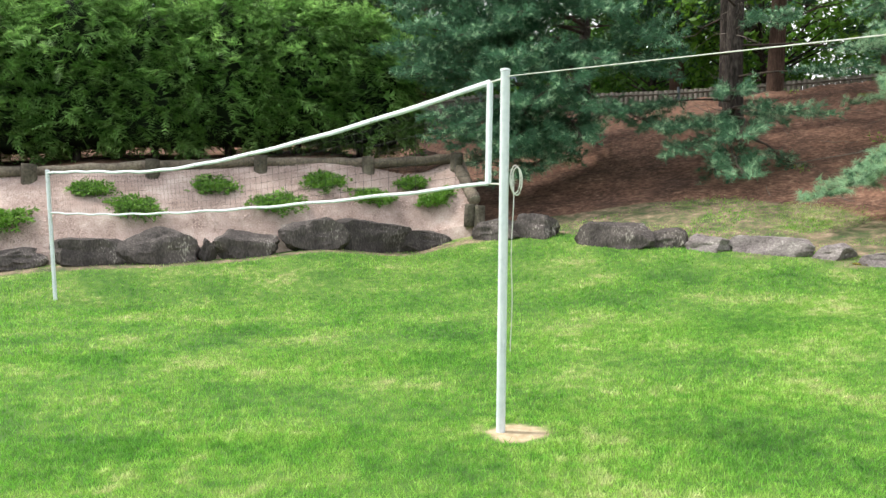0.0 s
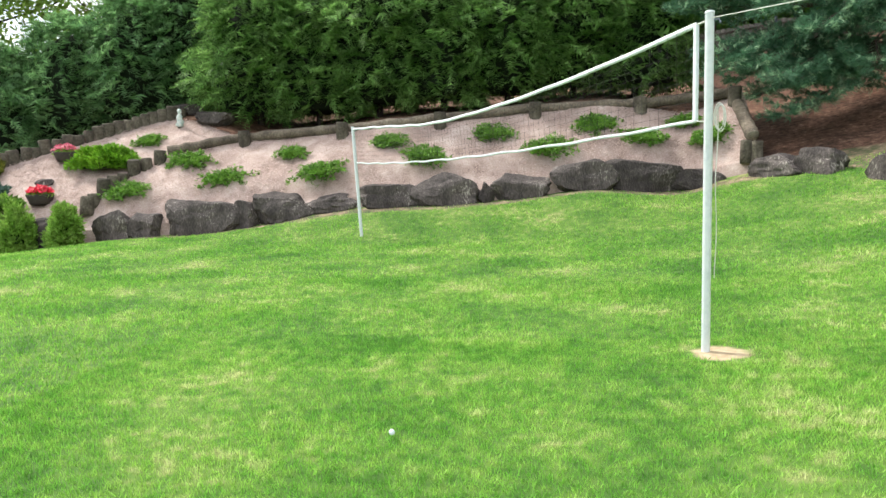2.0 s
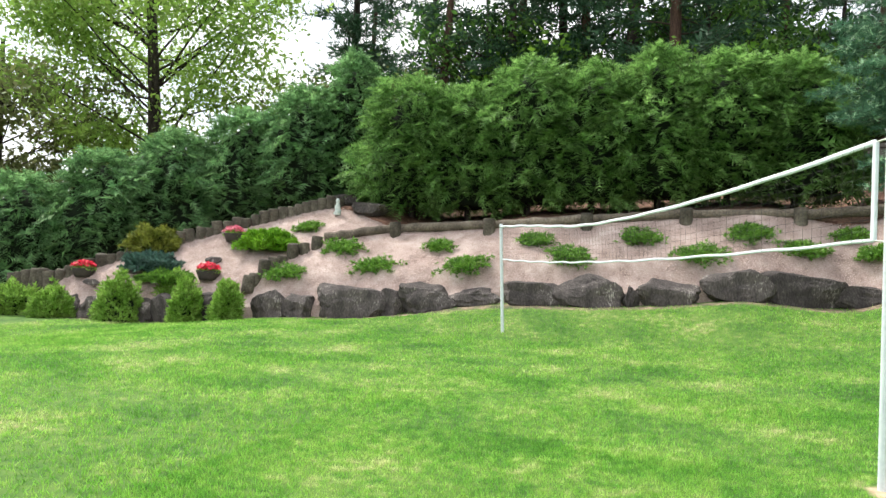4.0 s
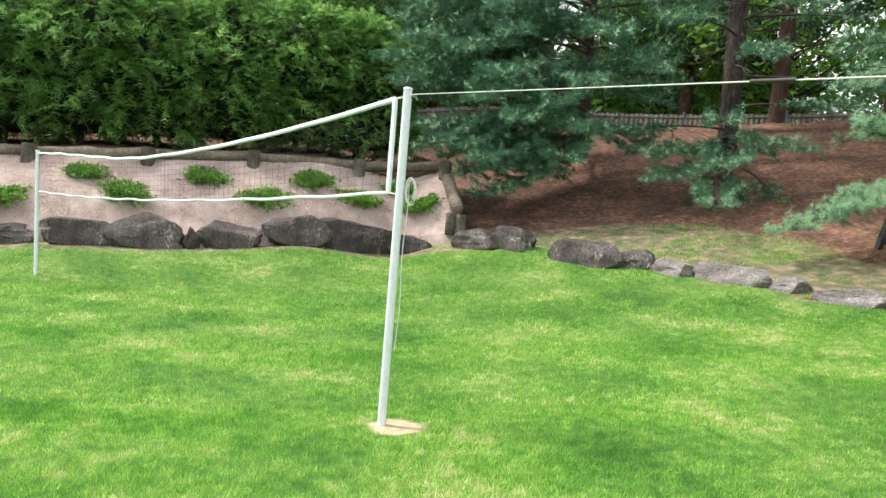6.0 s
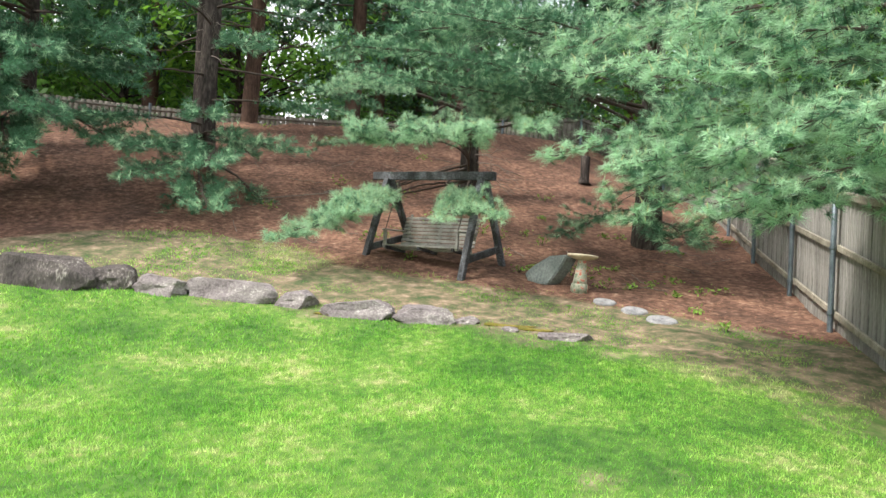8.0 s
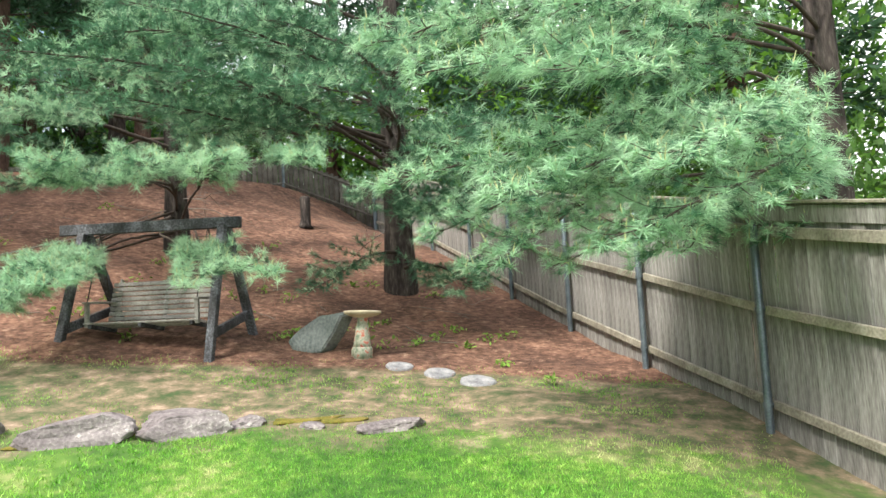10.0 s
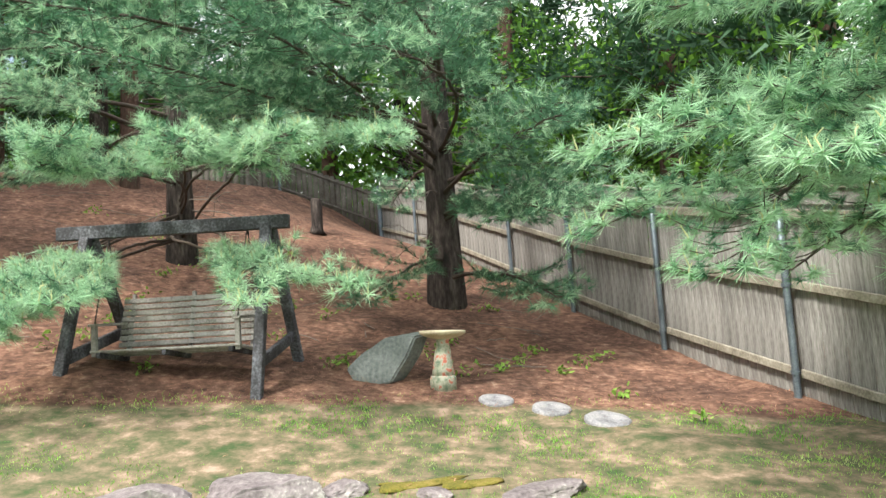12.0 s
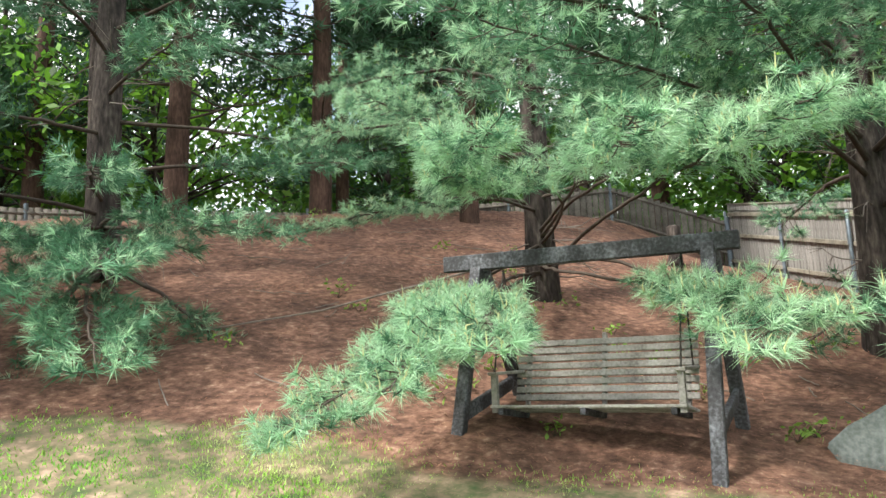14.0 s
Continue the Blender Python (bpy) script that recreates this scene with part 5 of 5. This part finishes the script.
for z0, tip in ((3.5, (4.6, 15.6, 2.8)), (4.3, (3.2, 16.2, 3.7)), (4.4, (5.0, 15.0, 3.8)), (4.5, (6.6, 14.6, 3.7)), (4.3, (8.2, 15.0, 3.4)), (5.2, (2.8, 16.8, 4.8)), (5.3, (4.6, 15.4, 4.8)), (5.4, (6.4, 14.8, 4.8)), (5.3, (8.4, 15.6, 4.7)), (6.2, (3.0, 17.2, 5.8)), (6.3, (5.0, 15.8, 5.9)), (6.4, (7.0, 15.2, 5.9)), (7.2, (3.8, 17.2, 6.9)), (7.3, (6.0, 16.0, 7.0)), (8.2, (4.6, 17.0, 7.9)), (8.2, (8.6, 16, 7.6)), (9.2, (5.6, 16.8, 8.8)), (3.4, (5.2, 16.6, 3.0)), (4.0, (4.0, 15.8, 3.3)), (3.8, (6.0, 14.6, 3.1)), (5.6, (2.3, 16.9, 5.2)), (6.6, (2.6, 17.3, 6.3)), (4.2, (3.4, 15.9, 3.2)), (3.9, (4.4, 15.2, 3.0)), (5.0, (4.2, 15.6, 4.3)), (6.0, (3.8, 16.2, 5.4)), (5.0, (5.8, 14.9, 4.3)), (7.8, (3.2, 17.4, 7.4)), (6.8, (4.6, 16.0, 6.4)), (6.0, (8.0, 15.0, 5.2)), (3.2, (4.4, 15.5, 2.25)), (3.4, (4.2, 16.1, 2.7)), (3.5, (3.8, 16.5, 3.1)), (3.6, (4.8, 15.6, 2.9))):
    corner.bough(z0 + 0.9, tip, spread=1.2, bare=0.45, arch=0.1, flat=0.26, r=0.035)
for k in range(16):
    z0 = 5.2 + 0.22 * k
    corner.bough(z0, (2.8 + 0.95 * (k % 5), 16.4 + 0.55 * (k % 4), z0 - 0.6), spread=1.3, bare=0.35, arch=0.1, flat=0.25, step=0.2)
for k in range(16):
    a, z0 = k * 2.4, 8.0 + 0.4 * k
    corner.bough(z0, (7.4 + (4.2 - 0.18 * k) * math.cos(a), 19.2 + (4.2 - 0.18 * k) * math.sin(a), z0 + 0.3), spread=1.3, bare=0.3, arch=0.1, flat=0.25, step=0.24)
corner.grow(14, 0.17, 0.0065, 0.16)


# ---------- woods beyond ----------
def forest_pine(h, seed):
    """A tall bare-stemmed pine with a high thin crown, built round its own foot."""
    root = thing("forest_pine", "tall straight pine in the wood behind", "pine tree", (0, 0, 0), "forest pines")
    s = np.linspace(0, 1, 10)
    pts = np.stack([0.25 * np.sin(s * 3 + seed), 0.25 * np.cos(s * 2 + seed) - 0.25, s * h - 0.3], 1)
    v, f = tube_arrays(pts, 0.25 * (1 - 0.7 * s) + 0.02, 9)
    soup("trunk", v, f, REDBARK if seed % 2 else BARK, root, smooth=True)
    wood, pos, ax = [], [], []
    for k in range(50):
        z = rng.uniform(0.16, 1) * h
        a = rng.uniform(0, 6.28)
        L = (3.0 * (1.15 - z / h) + 0.6) * rng.uniform(0.5, 1.1)
        d = np.array([math.cos(a), math.sin(a), rng.uniform(-0.15, 0.25)])
        o = np.array([np.interp(z / h, s, pts[:, i]) for i in range(3)])
        m = np.linspace(0, 1, 5)[:, None]
        line = o + d * L * m + 0.1 * np.cumsum(rng.normal(size=(5, 3)), 0) * m
        wood.append(tube_arrays(line, np.linspace(0.035, 0.008, 5), 4))
        if z < 0.24 * h:
            continue
        for q in range(34):
            t = rng.uniform(0.3, 1)
            pos.append(np.array([np.interp(t, m[:, 0], line[:, i]) for i in range(3)]) + rng.normal(size=3) * np.array([0.35, 0.35, 0.1]))
            ax.append(d + np.array([0, 0, 0.15]))
    tagged(soup("limbwork", *join(wood), TWIG, root), kind="stuff")
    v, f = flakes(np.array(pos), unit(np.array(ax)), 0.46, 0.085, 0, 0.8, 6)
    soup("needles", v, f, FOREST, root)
    return root


def broadleaf(h, crown, material, seed, n, label, group="", trunk=0.16, size=0.13, low=0.3):
    root = thing("broadleaf_tree", label, "tree", (0, 0, 0), group)
    s = np.linspace(0, 1, 9)
    pts = np.stack([0.3 * np.sin(s * 2.5 + seed), 0.3 * np.sin(s * 3 + seed * 2), s * h * 0.85 - 0.3], 1)
    v, f = tube_arrays(pts, trunk * (1 - 0.8 * s) + 0.02, 9)
    soup("trunk", v, f, BARK, root, smooth=True)
    wood, hubs = [], []
    for k in range(46):
        z = rng.uniform(low, 1.0)
        a = rng.uniform(0, 6.28)
        L = crown * math.sin(min(1, max(0.12, (z - low) / (1 - low)) * 0.85 + 0.15) * math.pi * 0.92) * rng.uniform(0.5, 1.1) + 0.4
        o = np.array([np.interp(z * 0.8, s, pts[:, i]) for i in range(3)])
        d = np.array([math.cos(a), math.sin(a), rng.uniform(0.15, 0.75)])
        m = np.linspace(0, 1, 6)[:, None]
        line = o + d * L * m + 0.1 * np.cumsum(rng.normal(size=(6, 3)), 0) * m
        wood.append(tube_arrays(line, np.linspace(0.05, 0.01, 6), 3))
        hubs += [line[3], line[4], line[5], line[5] + rng.normal(size=3) * 0.5]
    tagged(soup("limbwork", *join(wood), BARK, root), kind="stuff")
    hubs = np.array(hubs)
    pick = hubs[rng.integers(0, len(hubs), n)]
    pos = pick + rng.normal(size=(n, 3)) * np.array([0.55, 0.55, 0.36])
    soup("leaves", *leaves(pos, size, 0.8), material, root)
    return root


def plant(ob, spots):
    """Set the built tree at the first spot and copies at the others: x, y, turn, scale."""
    for k, (x, y, turn, sc) in enumerate(spots):
        m = pose(x, y, float(ground_z(x, y)) - 0.1, 0, 0, turn) @ Matrix.Scale(sc, 4)
        if k == 0:
            first = m
        else:
            c = copy_thing(ob, m)
            c.scale = (sc, sc, sc)
    ob.matrix_world = first


def polar(az, d, ox=3.0, oy=5.0):
    return ox + d * math.cos(radians(az)), oy + d * math.sin(radians(az))


r3 = random.Random(5)
spots = {0: [], 1: [], 2: [], 3: []}
for k in range(96):
    az = -8 + 138 * (k + r3.uniform(-0.4, 0.4)) / 96
    d = r3.uniform(23, 42)
    if 48 < az < 54 and d < 60:
        continue
    x, y = polar(az, d)
    if y > edge_y(x) + 4:
        spots[k % 4].append((x, y, r3.uniform(0, 360), r3.uniform(0.85, 1.2)))
plant(forest_pine(15, 1), [(17.4, 19.6, 0, 1.0), (14.4, 20.4, 70, 0.95)] + spots[0] + [(19.5, 4.8, 20, 1.0), (24, 8.2, 80, 1.1), (16.5, 2.2, 130, 0.9), (28.5, 15.5, 10, 1.2), (19.0, 16.4, 60, 0.85)])
plant(forest_pine(17, 2), [(12.6, 20.6, 0, 1.0), (19.8, 18.2, 30, 0.9)] + spots[1] + [(27.5, 17.8, 50, 1.15), (29.5, 13.4, 0, 1.2), (21.5, 2.0, 200, 1.1), (26, 9.5, 90, 1.1)])
plant(broadleaf(11, 3.0, LEAF, 3, 3900, "leafy green tree in the wood behind", "woodland trees", size=0.13), spots[2])
plant(broadleaf(8, 2.8, LEAF_FRESH, 4, 4000, "young bright green tree in the wood behind", "young woodland trees", 0.09, 0.14), spots[3] + [(26, 5.5, 40, 1.0), (28, 8, 140, 1.1), (22.8, 6.2, 200, 0.9), (28, 11.5, 10, 1.2)])
plant(broadleaf(15, 5.2, LEAF_YELLOW, 7, 34000, "large yellow green broadleaf tree in spring leaf", "", 0.3, 0.095), [(-22.6, 25.3, 0, 1.3)])
plant(broadleaf(12, 5.0, LEAF_BRONZE, 9, 17000, "broad bronze green tree at the garden's end", "", 0.3, 0.14, 0.2), [(-27, 22, 0, 1.0), (-31, 16, 90, 1.1), (-15.5, 30, 40, 0.8)])


def understorey():
    """Low leafy growth between the far trunks."""
    n = 64000
    az, d = rng.uniform(-12, 122, n), rng.uniform(27, 46, n)
    keep = ~((az > 47.5) & (az < 53.5)) | (rng.uniform(size=n) < 0.2)
    az, d = az[keep], d[keep]
    x, y = 3 + d * np.cos(np.radians(az)), 5 + d * np.sin(np.radians(az))
    top = np.array([4.0 + 5.5 * (0.5 + noise.noise(Vector((a * 0.13, 2, 0)))) for a in az])
    z = ground_z(x, y) + top * rng.uniform(0, 1, len(x)) ** 1.4
    tagged(soup("undergrowth", *leaves(np.stack([x, y, z], 1), 0.19, 0.5), LEAF), "leafy green undergrowth of the far wood", "undergrowth", kind="stuff")


def far_woods():
    """The closed wood behind the nearer trunks, lower towards the garden's end."""
    n = 46000
    az, d = rng.uniform(-20, 113, n), rng.uniform(46, 64, n)
    keep = ~((az > 47.5) & (az < 53.5)) | (rng.uniform(size=n) < 0.2)
    az, d = az[keep], d[keep]
    x, y = 3 + d * np.cos(np.radians(az)), 5 + d * np.sin(np.radians(az))
    top = np.array([(12.0 if a < 98 else 7.0) + 9.0 * noise.noise(Vector((a * 0.16, 5, 0))) for a in az])
    z = ground_z(x, y) - 0.5 + top * rng.uniform(0, 1, len(x)) ** 1.15
    tagged(soup("woodland", *leaves(np.stack([x, y, z], 1), 0.34, 0.5), LEAF), "dense green wood far behind the fence", "woodland", kind="stuff")


def fence_growth(n, size, material, label):
    """Leafy growth close behind the board fence."""
    x = rng.uniform(11.5, 33, n)
    y = np.interp(x, [p[0] for p in FENCE], [p[1] for p in FENCE]) - rng.uniform(1.6, 8.5, n)
    top = np.array([4.2 + 5.0 * (0.5 + noise.noise(Vector((a * 0.4, b * 0.4, 0)))) for a, b in zip(x, y)])
    clump = np.array([noise.noise(Vector((a * 1.1, b * 1.1, 4))) for a, b in zip(x, y)])
    z = ground_z(x, y) + top * np.clip(rng.uniform(0, 1, n) ** 0.9 + 0.12 * clump, 0, 1.1)
    tagged(soup("undergrowth", *leaves(np.stack([x, y, z], 1), size, 0.6), material), label, "undergrowth", kind="stuff")


understorey()
far_woods()
fence_growth(34000, 0.085, LEAF, "dark green leafy growth behind the fence")
fence_growth(13000, 0.075, LEAF_FRESH, "bright green leafy growth behind the fence")


# ---------- litter under the pines ----------
def litter():
    n = 30000
    x, y = rng.uniform(9.0, 21, n), rng.uniform(3.6, 19, n)
    lit, dry, _ = zones(x, y)
    k = (rng.uniform(size=n) < lit * 0.9 + 0.1 * dry)
    x, y = x[k], y[k]
    n = len(x)
    a = rng.uniform(0, 6.28, n)
    d = np.stack([np.cos(a), np.sin(a), rng.normal(0, 0.15, n)], 1) * rng.uniform(0.05, 0.11, n)[:, None]
    p = np.stack([x, y, ground_z(x, y) + 0.012 + 0.02 * rng.uniform(size=n)], 1)
    s = np.stack([-np.sin(a), np.cos(a), 0 * a], 1) * 0.004
    v = np.stack([p - s, p + s, p + d], 1).reshape(-1, 3)
    tagged(soup("pine_litter", v, np.arange(len(v)).reshape(-1, 3), mat("fallen_needles", [(0.16, 0.07, 0.04), (0.30, 0.15, 0.09), (0.46, 0.29, 0.18)], island=0.4)), "fallen reddish pine needles under the trees", "litter", kind="stuff")
    for i in range(80):
        x, y = rng.uniform(9.5, 18), rng.uniform(6, 21)
        if x - stone_x(y) < 2.6 or (9 < y < 11.6 and x < 12.4):
            continue
        a, L = rng.uniform(0, 6.28), rng.uniform(0.25, 0.9)
        s = np.linspace(0, 1, 6)
        px, py = x + np.cos(a) * L * s, y + np.sin(a) * L * s
        pts = np.stack([px, py, ground_z(px, py) + 0.03 + 0.012 * rng.normal(size=6)], 1)
        rope("fallen_twig", pts, 0.006, "bare grey twig lying on the needles", "twig", DEADTWIG, 5)["group"] = "fallen twigs"


litter()


def stump(x, y, r, h):
    z = float(ground_z(x, y)) - 0.05
    bm = bmesh.new()
    lathe(bm, [(r * 1.5, 0), (r * 1.15, 0.1), (r, 0.25), (r * 0.95, h), (r * 0.8, h + 0.03), (r * 0.2, h + 0.02)], 14)
    for v in bm.verts:
        v.co += Vector((v.co.x, v.co.y, 0.2)) * 0.2 * noise.noise(v.co * 7)
    ob = part("tree_stump", bm, BARK)
    ob.location = (x, y, z)
    tagged(ob, "short dark tree stump on the needle covered bank", "stump")


stump(19.6, 12.2, 0.13, 0.75)


def seedling(x, y, r):
    root = thing("seedling", "small green weed growing in the pine needles", "weed", (x, y, float(ground_z(x, y))), "seedlings")
    n = 26
    pos = rng.normal(size=(n, 3)) * np.array([r, r, r * 0.5]) + np.array([0, 0, r * 0.9])
    soup("leaves", *leaves(pos, 0.035, 1.2), SPIREA, root)
    items = [tube_arrays([(0, 0, -0.01), tuple(p * 0.5), tuple(p)], [0.003, 0.002, 0.001], 3) for p in pos[::4]]
    soup("stems", *join(items), TWIG, root)


for x, y, r in ((12.1, 8.9, 0.09), (12.4, 8.6, 0.08), (12.2, 7.6, 0.1), (12.5, 7.3, 0.07), (12.9, 7.1, 0.07), (11.9, 9.0, 0.07), (13.2, 6.4, 0.08), (13.5, 6.2, 0.09), (12.7, 6.6, 0.06), (12.0, 6.0, 0.06), (13.0, 12.1, 0.12), (12.2, 11.9, 0.09), (10.9, 10.6, 0.06), (11.3, 5.3, 0.07), (12.6, 9.9, 0.08), (13.9, 13.6, 0.12)):
    seedling(x, y, r)
for _ in range(34):
    x, y = rng.uniform(10.6, 18), rng.uniform(7, 20)
    if x - stone_x(y) > 3.4 and not (9 < y < 11.8 and x < 12.3):
        seedling(float(x), float(y), float(rng.uniform(0.05, 0.12)))
